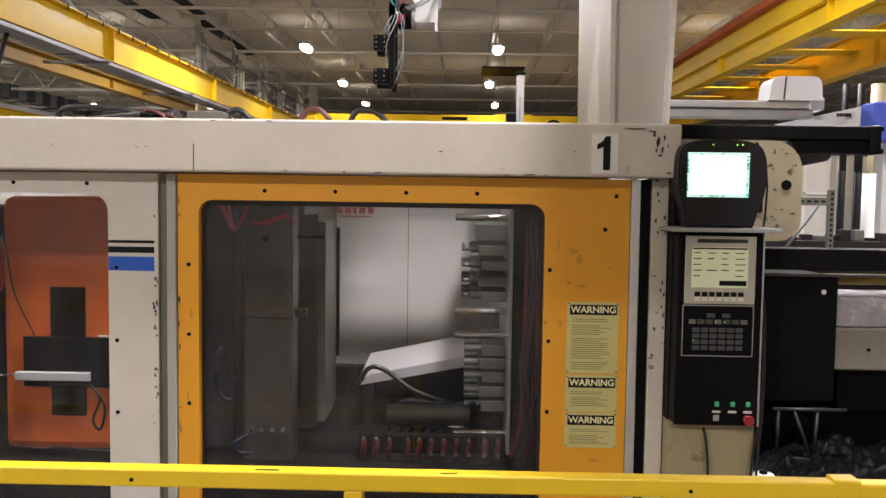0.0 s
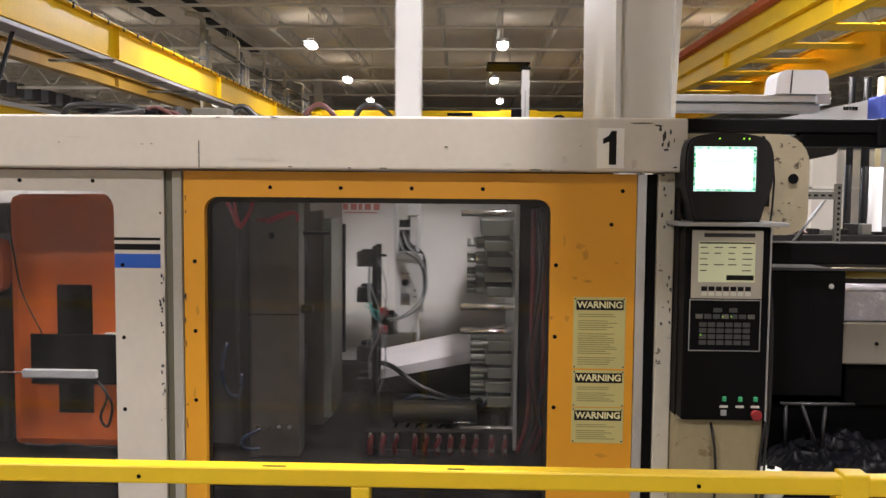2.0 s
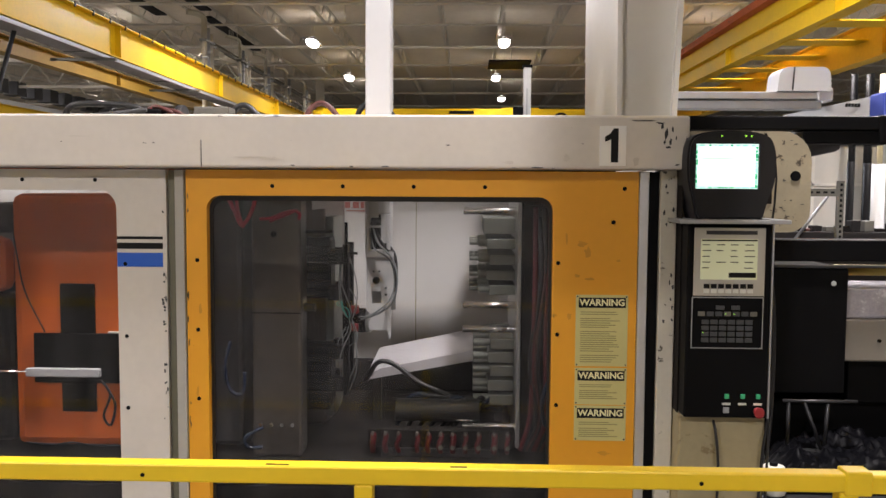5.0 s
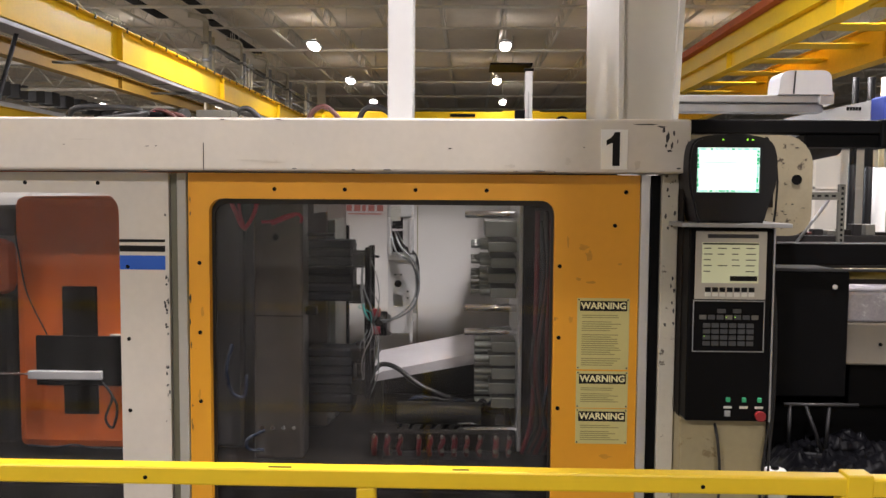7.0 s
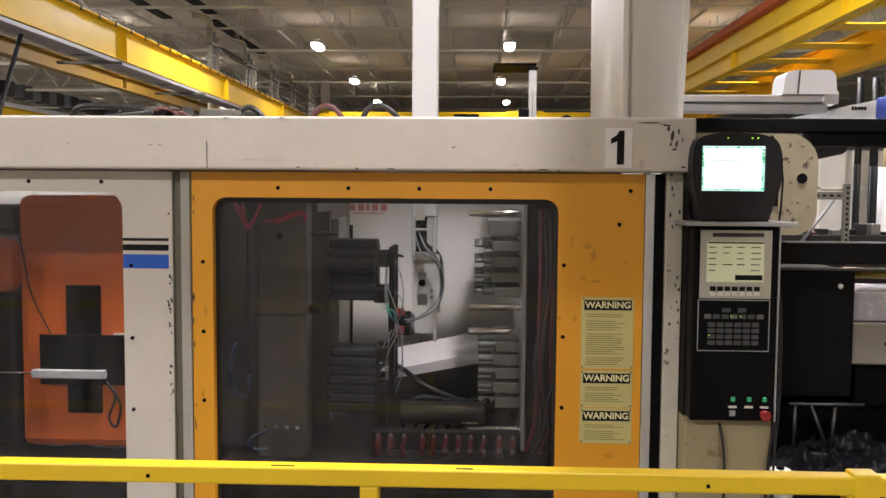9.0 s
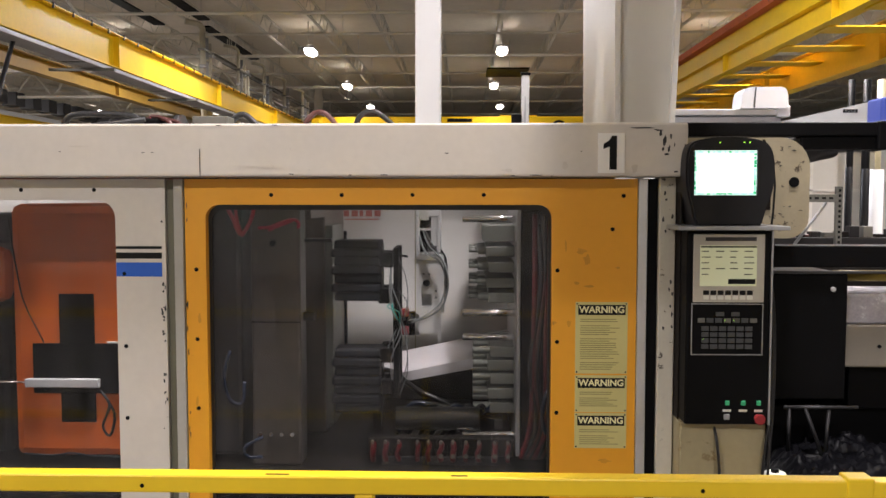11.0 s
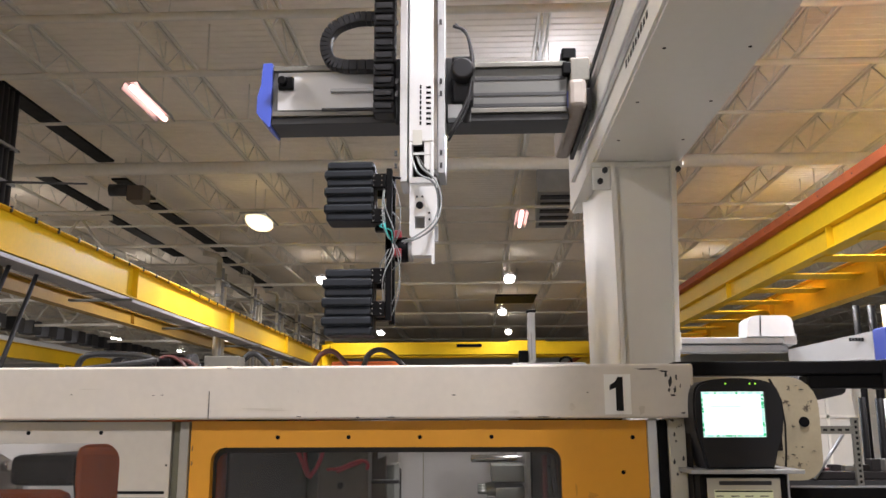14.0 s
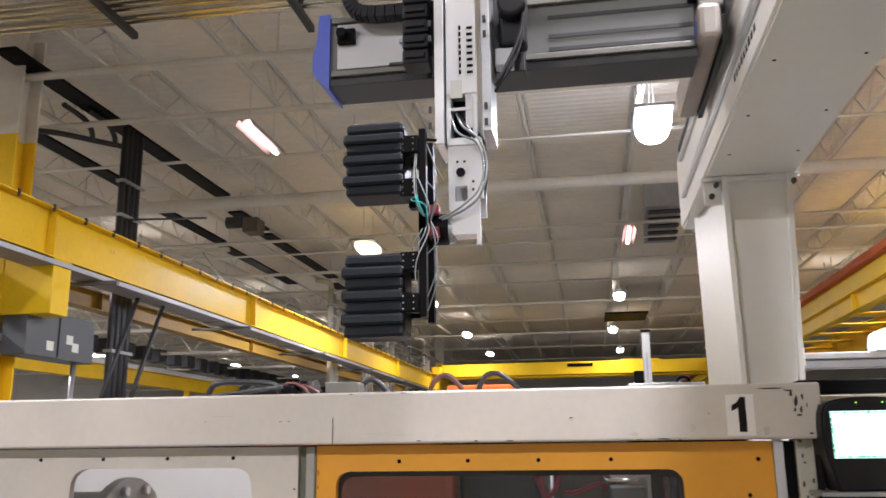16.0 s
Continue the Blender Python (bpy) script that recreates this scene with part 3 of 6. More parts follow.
for k in range(10):
    part("paint_chip", fleck(-0.948 + rnd.uniform(-0.003, 0.003), rnd.uniform(0.8, 1.7), rnd.uniform(0.004, 0.008), rnd.uniform(0.012, 0.04), -0.0012, 0.001, rnd), DARK_STEEL, sd, "dark paint chip")
for k in range(16):
    part("paint_chip", fleck(rnd.uniform(0.748, 0.795), rnd.uniform(1.12, 1.74), rnd.uniform(0.004, 0.012), rnd.uniform(0.006, 0.03), -0.0132, -0.011, rnd), DARK_STEEL, m, "dark paint chip")
SMUDGE = mat("grimy_yellow_paint", (0.58, 0.27, 0.018), 0.5, var=0.2, scale=12)
rnd = random.Random(77)
for x, z, w, h in ((0.47, 1.50, 0.05, 0.03), (0.49, 1.47, 0.03, 0.05), (0.455, 1.385, 0.03, 0.02), (0.50, 1.375, 0.04, 0.012), (0.415, 1.52, 0.012, 0.06), (0.43, 1.24, 0.02, 0.03), (0.60, 1.44, 0.02, 0.012), (0.56, 0.74, 0.06, 0.02), (-0.905, 1.25, 0.015, 0.05), (-0.92, 0.95, 0.012, 0.07)):
    part("grime", fleck(x, z, w, h, -0.0006, 0.001, rnd), SMUDGE, sd, "smear of grime on the paint")
GREASE = mat("grey_grease_smear", (0.51, 0.475, 0.415), 0.5, var=0.2, scale=12)
for x, z, w, h in ((-0.70, 1.80, 0.22, 0.002), (-0.62, 1.793, 0.12, 0.003), (0.40, 1.80, 0.03, 0.05), (0.64, 1.79, 0.03, 0.04), (0.20, 1.785, 0.05, 0.014), (-1.30, 1.87, 0.10, 0.0025)):
    part("grease_smear", fleck(x, z, w, h, -0.0806, -0.079, rnd), GREASE, hd, "faint grey smear")
# warning placards
for z1, z0, rows in ((1.318, 1.060, 24), (1.054, 0.920, 9), (0.917, 0.788, 8)):
    s = thing("warning_placard", "olive yellow warning placard screwed to the door", "sign", "warning placards on the door")
    pt_ = part("plate", box(0.451, 0.637, -0.003, -0.0005, z0, z1, 0.001), LABEL, s)
    hb_ = part("heading_band", box(0.461, 0.629, -0.0042, -0.003, z1 - 0.046, z1 - 0.01), INK, s, "black heading band")
    words("heading", "WARNING", 0.0325, (0.545, -0.0046, z1 - 0.028), BRIGHT_LABEL, hb_, "pale capital letters", bold=0.0009, stretch=1.02)
    dz = (z1 - 0.058 - z0 - 0.012) / rows
    rnd = random.Random(rows)
    for k in range(rows):
        if rows > 6 and k in (2, 8, 19):
            continue
        z = z1 - 0.060 - dz * k
        part("text_line", box(0.468, 0.468 + 0.14 * rnd.uniform(0.7, 1.0), -0.0036, -0.003, z - dz * 0.42, z), FAINT_INK, pt_)
    for x in (0.457, 0.631):
        for z in (z0 + 0.006, z1 - 0.006):
            part("screw", cyl((x, -0.0045, z), (x, -0.003, z), 0.003, 8), DARK_STEEL, pt_)

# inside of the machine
part("bed", box(-3.4, 2.2, 0.15, 1.75, 0.0, 0.55, 0.01), DARK_BROWN, m, "machine bed, near black for the shade inside")
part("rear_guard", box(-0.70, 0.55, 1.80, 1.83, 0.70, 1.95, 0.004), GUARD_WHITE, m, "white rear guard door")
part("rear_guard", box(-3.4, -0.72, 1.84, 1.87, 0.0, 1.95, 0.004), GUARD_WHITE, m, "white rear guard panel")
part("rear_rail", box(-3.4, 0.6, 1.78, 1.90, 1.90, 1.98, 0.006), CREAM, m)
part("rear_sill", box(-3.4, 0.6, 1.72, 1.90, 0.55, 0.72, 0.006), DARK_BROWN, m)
part("guard_seam", box(-0.235, -0.231, 1.797, 1.80, 0.72, 1.94), FAINT_INK, m)
for k, (x0, x1, z0, z1) in enumerate(((-0.64, -0.61, 1.585, 1.62), (-0.595, -0.56, 1.585, 1.62), (-0.55, -0.53, 1.585, 1.62), (-0.515, -0.48, 1.585, 1.62), (-0.465, -0.43, 1.585, 1.62), (-0.63, -0.44, 1.566, 1.572))):
    part("faded_mark", box(x0, x1, 1.7965, 1.80, z0, z1), RED_PRINT, m, "faded red mark")
for y in (0.42, 1.38):
    for z in (1.80,):
        part("tie_bar", cyl((-3.3, y, z), (0.62, y, z), 0.045, 20), CHROME, m, "polished round tie bar")
part("roof_sheet", box(-3.4, -0.2, 0.44, 1.02, 1.90, 1.93, 0.004), CREAM, m)
part("roof_bridge", box(0.2, 1.05, 0.88, 1.7, 1.87, 1.90, 0.004), CREAM, m)
part("clamp_cylinder", cyl((-3.3, 0.95, 1.25), (-2.25, 0.95, 1.25), 0.30, 28, bev=0.02), GREY_PAINT, m, "light grey clamp cylinder")
part("cylinder_flange", cyl((-2.27, 0.95, 1.25), (-2.21, 0.95, 1.25), 0.37, 28, bev=0.008), GREY_PAINT, m)
for k in range(10):
    a = 2 * math.pi * k / 10
    part("flange_bolt", cyl((-2.21, 0.95 + 0.32 * math.cos(a), 1.25 + 0.32 * math.sin(a)), (-2.18, 0.95 + 0.32 * math.cos(a), 1.25 + 0.32 * math.sin(a)), 0.024, 6), CHROME, m)
part("piston_rod", cyl((-2.25, 0.95, 1.25), (-1.9, 0.95, 1.25), 0.10, 20), CHROME, m)

# fixed platen and mould half with cores
f = thing("fixed_mould_half", "steel mould half with rows of cores and leader pins", "mould")
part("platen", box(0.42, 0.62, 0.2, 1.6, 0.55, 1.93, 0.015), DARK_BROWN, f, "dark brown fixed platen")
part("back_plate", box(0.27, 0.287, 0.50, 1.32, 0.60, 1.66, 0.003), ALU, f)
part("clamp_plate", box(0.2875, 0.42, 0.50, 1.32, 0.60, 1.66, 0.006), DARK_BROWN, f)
for z in (1.60, 1.195, 1.09, 0.66):
    for y in (0.62,):
        part("leader_pin", cyl((0.042, y, z), (0.28, y, z), 0.016, 14, bev=0.004), CHROME, f, "polished leader pin")
for z in (1.458, 1.388, 1.32, 1.254):
    for y in (0.72, 0.9, 1.08):
        part("core", cyl((0.11, y, z), (0.28, y, z), 0.017, 12, bev=0.003), MOULD_STEEL, f)
        part("core_tip", cyl((0.07, y, z), (0.11, y, z), 0.009, 10), MOULD_STEEL, f)
for k, z in enumerate((1.458, 1.388, 1.32, 1.254)):
    part("core_plate", box(0.145 + 0.012 * (k % 2), 0.28, 0.68, 1.12, z - 0.024, z + 0.02, 0.004), MOULD_STEEL, f)
part("core_block", box(0.13, 0.28, 0.68, 1.12, 1.50, 1.57, 0.004), MOULD_STEEL, f)
for k, z in enumerate((1.015, 0.955, 0.895, 0.83, 0.765)):
    for y in (0.72, 0.9, 1.08):
        part("core", cyl((0.09, y, z), (0.28, y, z), 0.017, 12, bev=0.003), MOULD_STEEL, f)
    part("core_plate", box(0.165 - 0.012 * (k % 2), 0.28, 0.68, 1.12, z - 0.026, z + 0.022, 0.004), MOULD_STEEL, f)

# moving platen: keyed
mp = thing("moving_platen", "oily grey moving platen with orange crosshead behind it", "platen")
bm = box(-0.847, -0.638, 0.50, 0.64, 0.55, 1.90, 0.012)
box(-0.847, -0.612, 0.98, 1.60, 0.56, 1.89, 0.01, bm=bm)
box(-0.846, -0.613, 0.63, 0.99, 1.60, 1.885, bm=bm)
part("platen", bm, PLATEN, mp, "oily streaked grey platen")
part("mould_plate", box(-0.612, -0.575, 0.98, 1.25, 0.60, 1.56, 0.004), MOULD_STEEL, mp)
part("link_housing", box(-1.245, -0.90, 0.55, 1.5, 0.58, 1.86, 0.02), DARK_STEEL, mp, "dark recessed link housing")
part("crosshead", box(-1.875, -1.254, 0.50, 1.45, 0.58, 1.665, 0.04), ORANGE, mp, "orange painted crosshead")
part("eye_bolt", cyl((-0.75, 0.493, 1.50), (-0.75, 0.50, 1.50), 0.014, 12), BLACK, mp)


def spin_to_y(bm, m4):
    bmesh.ops.transform(bm, matrix=m4, verts=bm.verts)
    return bm


# ---------------------------------------------------------------- take-out robot: fixed column and traverse beam
rb = thing("robot_gantry", "ivory robot column and traverse beam on the machine", "robot")
TR = 0.655
bm = bmesh.new()
CL = 0.738
lower = [(CL + 0.01, 0.95), (1.01, 0.95), (1.01, 1.72), (0.705, 1.72)]
upper = [(CL, 0.95), (1.05, 0.95), (1.05, 1.72), (0.695, 1.72)]
va = [bm.verts.new((x, y + (0.02 if k < 2 else 0), 1.93)) for k, (x, y) in enumerate(lower)]
vb = [bm.verts.new((x, y + (0.02 if k < 2 else 0), 2.999)) for k, (x, y) in enumerate(upper)]
for k in range(4):
    bm.faces.new((va[k], va[(k + 1) % 4], vb[(k + 1) % 4], vb[k]))
bm.faces.new(va[::-1])
bm.faces.new(vb)
part("column", bm, IVORY, rb)
for xa, xb in ((CL + 0.006, CL - 0.004), (0.990, 1.030)):
    bm = bmesh.new()
    q = []
    for x, z in ((xa, 1.93), (xb, 2.999)):
        for dx, y in ((0, 0.93), (0.024, 0.93), (0.024, 0.969), (0, 0.969)):
            q.append(bm.verts.new((x + dx, y, z)))
    for k in range(4):
        bm.faces.new((q[k], q[(k + 1) % 4], q[4 + (k + 1) % 4], q[4 + k]))
    bm.faces.new(q[3::-1])
    bm.faces.new(q[4:])
    part("column_flange", bm, IVORY, rb)
part("gusset", box(CL - 0.09, CL - 0.005, 0.945, 0.96, 2.86, 2.974, 0.004), IVORY, rb)
part("foot_plate", box(TR - 0.06, 1.06, 0.9, 1.75, 1.90, 1.93, 0.004), IVORY, rb)
part("head_plate", box(TR - 0.015, 1.09, 0.935, 1.61, 2.974, 2.997, 0.003), IVORY, rb)
for x, z in ((CL - 0.03, 2.955), (CL - 0.055, 2.90), (1.06, 2.955)):
    part("bolt", cyl((x, 0.92, z), (x, 0.95, z), 0.014, 6), DARK_STEEL, rb, "dark hexagon bolt")
bm = slab([(-3.0, 3.0), (1.98, 3.0), (2.0, 3.02), (2.0, 3.42), (1.98, 3.44), (-3.0, 3.44)], 0, 0.43)
bmesh.ops.bevel(bm, geom=[e for e in bm.edges if len(e.link_faces) == 2 and e.calc_face_angle(0) > 1.0 and abs(e.verts[0].co.y - e.verts[1].co.y) < 1e-5],
                offset=0.012, segments=2, affect="EDGES")
spin_to_y(bm, Matrix(((0, 1, 0, TR), (1, 0, 0, 0), (0, 0, 1, 0), (0, 0, 0, 1))))
bmesh.ops.recalc_face_normals(bm, faces=bm.faces[:])
part("traverse_beam", bm, IVORY, rb)
for z in (3.10, 3.32):
    part("guide_rail", box(TR - 0.022, TR - 0.001, -2.9, 1.72, z + 0.02, z + 0.05, 0.003), ALU, rb, "steel guide rail")
part("toothed_rack", box(TR - 0.018, TR - 0.001, -2.9, 1.72, 3.40, 3.43, 0.002), DARK_STEEL, rb)
for k in range(9):
    y = -0.02 - 0.05 * k
    part("printed_mark", box(TR - 0.0022, TR - 0.001, y - 0.026, y, 3.07, 3.095 if k % 3 else 3.10), INK, rb)
for x in (TR + 0.07, TR + 0.36):
    for y in (0.62, 0.15, -0.35, -0.85, -1.4):
        part("blind_hole", cyl((x, y, 2.9985), (x, y, 3.003), 0.007, 8), BLACK, rb, "small dark hole")

# ---------------------------------------------------------------- cross slide: keyed along the traverse beam
cs = thing("robot_cross_slide", "grey aluminium cross slide with blue end cap", "robot slide")
part("beam", box(-0.915, 0.525, 0.965, 1.15, 3.165, 3.47, 0.006), mat("dull_grey_profile", (0.12, 0.122, 0.115), 0.45, 0.3, var=0.08), cs, "aluminium profile beam")
part("lower_profile", box(-0.915, 0.525, 0.957, 1.15, 3.163, 3.195, 0.003), DARK_STEEL, cs)
part("cover_plate", box(-0.88, -0.36, 0.958, 0.964, 3.235, 3.43, 0.002), WHITE, cs, "white cover plate")
for z in (3.213, 3.445):
    part("guide_rail", box(-0.9, 0.515, 0.945, 0.963, z - 0.012, z + 0.012, 0.003), TRAY_GREY, cs, "steel guide rail")
for x0, x1, z in ((-0.03, 0.515, 3.30), (-0.03, 0.515, 3.38), (-0.03, 0.515, 3.245)):
    part("profile_groove", box(x0, x1, 0.9615, 0.9655, z - 0.008, z + 0.008), DARK_STEEL, cs, "dark groove")
part("stop_bar", box(-0.62, -0.34, 0.935, 0.957, 3.318, 3.336, 0.003), GREY_STEEL, cs)
part("stop_bar", box(-0.66, -0.34, 0.935, 0.957, 3.222, 3.236, 0.003), DARK_STEEL, cs)
part("end_cap", slab([(-0.955, 3.19), (-0.915, 3.15), (-0.908, 3.15), (-0.908, 3.475), (-0.955, 3.475), (-0.962, 3.36), (-0.978, 3.30), (-0.978, 3.22)], 0.945, 1.155), BLUE_CAP, cs, "blue plastic end cap")
part("stop_buffer", cyl((-0.85, 0.90, 3.37), (-0.85, 0.957, 3.37), 0.022, 12, bev=0.004), BLACK, cs)
part("stop_block", box(-0.875, -0.80, 0.93, 0.957, 3.335, 3.40, 0.006), BLACK, cs)
part("saddle_cover", box(0.522, 0.606, 0.88, 1.70, 3.20, 3.345, 0.022), DUSTY_TRAY, cs, "light grey rounded saddle cover")
part("cover_badge", box(0.519, 0.523, 0.93, 1.02, 3.225, 3.30, 0.001), BLUE_CAP, cs, "small blue badge")
part("cover_base", box(0.606, 0.628, 0.90, 1.68, 3.19, 3.30, 0.004), DARK_STEEL, cs, "dark strip behind the cover")
part("saddle", box(0.535, 0.630, 0.93, 1.2, 3.35, 3.47, 0.008), TRAY_GREY, cs)
part("saddle_sensor", box(0.50, 0.545, 0.93, 0.975, 3.385, 3.45, 0.008), BLACK, cs, "black sensor")
part("cable_clip", box(0.50, 0.57, 0.95, 1.05, 3.47, 3.53, 0.008), BLACK, cs)

# ---------------------------------------------------------------- arm carriage: keyed along the cross slide
ac = thing("robot_arm_carriage", "arm carriage with cable chain and motor", "robot carriage")
AY = 0.72
part("side_rail", box(-0.222, -0.188, AY, 0.93, 2.80, 4.9, 0.003), ALU, ac)
part("side_rail", box(-0.05, -0.018, AY + 0.01, 0.93, 2.84, 4.9, 0.003), GREY_STEEL, ac)
part("guide", box(-0.075, -0.052, AY + 0.03, 0.92, 2.86, 4.9, 0.003), CHROME, ac)
part("slide_plate", box(-0.26, 0.10, 0.885, 0.942, 3.13, 3.46, 0.006), DARK_STEEL, ac)
for z in (2.86, 2.92, 3.2, 3.26, 3.55):
    for x in (-0.238, -0.036):
        part("rail_screw", box(x - 0.006, x + 0.006, AY - 0.003, AY + 0.004, z, z + 0.025, 0.001), DARK_STEEL, ac)
for k in range(17):
    z = 3.14 + 0.062 * k
    bm = box(-0.350, -0.252, 0.76, 0.86, z, z + 0.056, 0.006)
    box(-0.338, -0.264, 0.748, 0.762, z + 0.018, z + 0.04, 0.003, bm=bm)
    part("chain_link", bm, BLACK_PLASTIC, ac, "black cable chain link")
part("motor", cyl((0.062, 0.86, 3.345), (0.062, 0.74, 3.345), 0.054, 18, bev=0.012), BLACK_PLASTIC, ac, "black motor housing")
part("motor_block", box(0.012, 0.112, 0.80, 0.88, 3.20, 3.43, 0.012), BLACK_PLASTIC, ac)
part("sensor_bracket", box(-0.01, 0.06, 0.82, 0.88, 3.13, 3.20, 0.004), GREY_STEEL, ac)
part("cable", tube([(0.02, 0.80, 3.58), (0.08, 0.79, 3.54), (0.105, 0.78, 3.40), (0.09, 0.77, 3.22), (0.0, 0.75, 3.02)], 0.008), RUBBER, ac)
part("cable", tube([(0.03, 0.82, 3.60), (0.09, 0.81, 3.52), (0.115, 0.80, 3.36), (0.08, 0.78, 3.16), (-0.005, 0.76, 3.0)], 0.006), RUBBER, ac)
loop = smooth_path([(-0.34, 0.84, 3.645), (-0.45, 0.85, 3.648), (-0.55, 0.86, 3.61), (-0.592, 0.87, 3.535), (-0.575, 0.88, 3.455), (-0.51, 0.885, 3.425), (-0.36, 0.885, 3.42)], 4)
for k, (a, b) in enumerate(zip(loop, loop[1:])):
    d = (b - a).normalized()
    side = Vector((0, 1, 0))
    up = d.cross(side)
    one = bmesh.new()
    bmesh.ops.create_cube(one, size=1)
    bmesh.ops.bevel(one, geom=one.edges[:], offset=0.08, segments=1, affect="EDGES")
    mm = Matrix.Translation((a + b) / 2) @ Matrix((d, side, up)).transposed().to_4x4() @ Matrix.Diagonal(((b - a).length * 1.02, 0.06, 0.055, 1))
    bmesh.ops.transform(one, matrix=mm, verts=one.verts)
    part("chain_link", one, BLACK_PLASTIC, ac, "black cable chain link")

# ---------------------------------------------------------------- vertical arm with wrist and gripper: keyed
ar = thing("take_out_robot", "white vertical robot arm with wrist and twin gripper", "robot arm")
part("arm_profile", box(-0.182, -0.070, 0.735, 0.87, 2.99, 5.0, 0.006), WHITE, ar, "white arm profile")
part("arm_foot", box(-0.182, -0.165, 0.735, 0.87, 2.815, 2.99, 0.004), WHITE, ar)
part("arm_foot", box(-0.087, -0.070, 0.735, 0.87, 2.83, 2.99, 0.004), WHITE, ar)
part("window_bar", box(-0.165, -0.087, 0.737, 0.745, 2.93, 2.94), WHITE, ar)
part("window_cover", box(-0.112, -0.087, 0.739, 0.745, 2.86, 2.99), WHITE, ar)
# A black plate paints the shade inside the arm's foot window.
part("window_shadow", box(-0.165, -0.087, 0.80, 0.82, 2.83, 2.99), BLACK, ar, "black plate painting the shade in the opening behind the cables")
part("rating_plate", box(-0.165, -0.122, 0.7325, 0.735, 2.975, 3.045), mat("grey_plate", (0.5, 0.5, 0.45), 0.5, var=0.05), ar)
for k in range(8):
    z = 3.068 + 0.025 * k
    part("slot", box(-0.133, -0.125, 0.7335, 0.7355, z, z + 0.018, 0.0006), BLACK, ar, "dark vent slot")
    part("slot", box(-0.104, -0.082, 0.7335, 0.7355, z, z + 0.011, 0.0006), BLACK, ar, "dark vent slot")
bm = slab([(-0.178, 2.82), (-0.055, 2.82), (-0.055, 2.60), (-0.068, 2.60), (-0.068, 2.43), (-0.08, 2.43), (-0.08, 2.47), (-0.165, 2.47), (-0.165, 2.55), (-0.178, 2.56)], 0.74, 0.762,
          [(-0.155, 2.59), (-0.11, 2.59), (-0.11, 2.645), (-0.155, 2.645)])
part("wrist_plate", bm, WHITE, ar, "white wrist plate")
part("wrist_plate", slab([(-0.178, 2.82), (-0.055, 2.82), (-0.055, 2.55), (-0.165, 2.55)], 0.83, 0.85), GREY_STEEL, ar)
part("wrist_cap", box(-0.18, -0.06, 0.735, 0.855, 2.795, 2.825, 0.004), ALU, ar)
part("wrist_body", box(-0.175, -0.075, 0.745, 0.85, 2.475, 2.53, 0.008), WHITE, ar)
part("pivot", cyl((-0.133, 0.728, 2.695), (-0.133, 0.742, 2.695), 0.016, 16, bev=0.002), BLACK, ar, "black pivot bolt")
for x, z in ((-0.145, 2.735), (-0.12, 2.735), (-0.09, 2.66), (-0.09, 2.63)):
    part("screw", cyl((x, 0.736, z), (x, 0.741, z), 0.005, 8), DARK_STEEL, ar)
part("wrist_joint", cyl((-0.185, 0.795, 2.50), (-0.165, 0.795, 2.50), 0.05, 20, bev=0.004), GREY_STEEL, ar)
part("tool_changer", cyl((-0.245, 0.795, 2.505), (-0.185, 0.795, 2.505), 0.056, 20, bev=0.008), BLACK, ar, "black tool changer")
part("red_lock", box(-0.248, -0.212, 0.725, 0.76, 2.545, 2.58, 0.004), RED_HOSE, ar, "red plastic lock")
part("red_lock", box(-0.248, -0.212, 0.725, 0.76, 2.465, 2.50, 0.004), RED_HOSE, ar, "red plastic lock")
part("gripper_bar", box(-0.278, -0.253, 0.70, 0.74, 2.18, 2.857, 0.003), BLACK, ar, "black gripper bar")
part("gripper_bar", box(-0.278, -0.253, 0.85, 0.89, 2.18, 2.857, 0.003), BLACK, ar, "black gripper bar")
part("gripper_cross", box(-0.280, -0.251, 0.70, 0.89, 2.47, 2.56, 0.004), BLACK, ar)
for z in (2.80, 2.64, 2.375, 2.23):
    for y in (0.72, 0.87):
        part("cylinder_block", box(-0.345, -0.279, y - 0.025, y + 0.025, z - 0.033, z + 0.033, 0.005), BLACK, ar, "black gripper cylinder")
        for dx in (-0.333, -0.297):
            for dz in (-0.022, 0.0, 0.022):
                if y < 0.8:
                    part("screw", cyl((dx, y - 0.027, z + dz), (dx, y - 0.0245, z + dz), 0.003, 6), CHROME, ar)
part("sensor_rod", cyl((-0.253, 0.72, 2.82), (-0.215, 0.72, 2.815), 0.006, 8), BLACK, ar)
rnd = random.Random(4)
hoses = [([(-0.15, 0.76, 2.93), (-0.12, 0.72, 2.86), (-0.06, 0.70, 2.80), (-0.035, 0.70, 2.70), (-0.06, 0.70, 2.60), (-0.12, 0.71, 2.55), (-0.20, 0.72, 2.52)], 0.0045, CLEAR_HOSE),
         ([(-0.17, 0.76, 2.93), (-0.14, 0.72, 2.84), (-0.07, 0.71, 2.79), (-0.048, 0.71, 2.70), (-0.07, 0.70, 2.61), (-0.15, 0.70, 2.545), (-0.21, 0.73, 2.53)], 0.004, CLEAR_HOSE),
         ([(-0.13, 0.77, 2.95), (-0.09, 0.75, 2.86), (-0.055, 0.76, 2.80), (-0.05, 0.77, 2.70), (-0.065, 0.78, 2.62)], 0.012, RUBBER),
         ([(-0.16, 0.77, 2.95), (-0.10, 0.74, 2.85), (-0.06, 0.75, 2.79)], 0.008, RUBBER)]
for p, r_, mt in hoses:
    part("air_line", tube(p, r_), mt, ar)
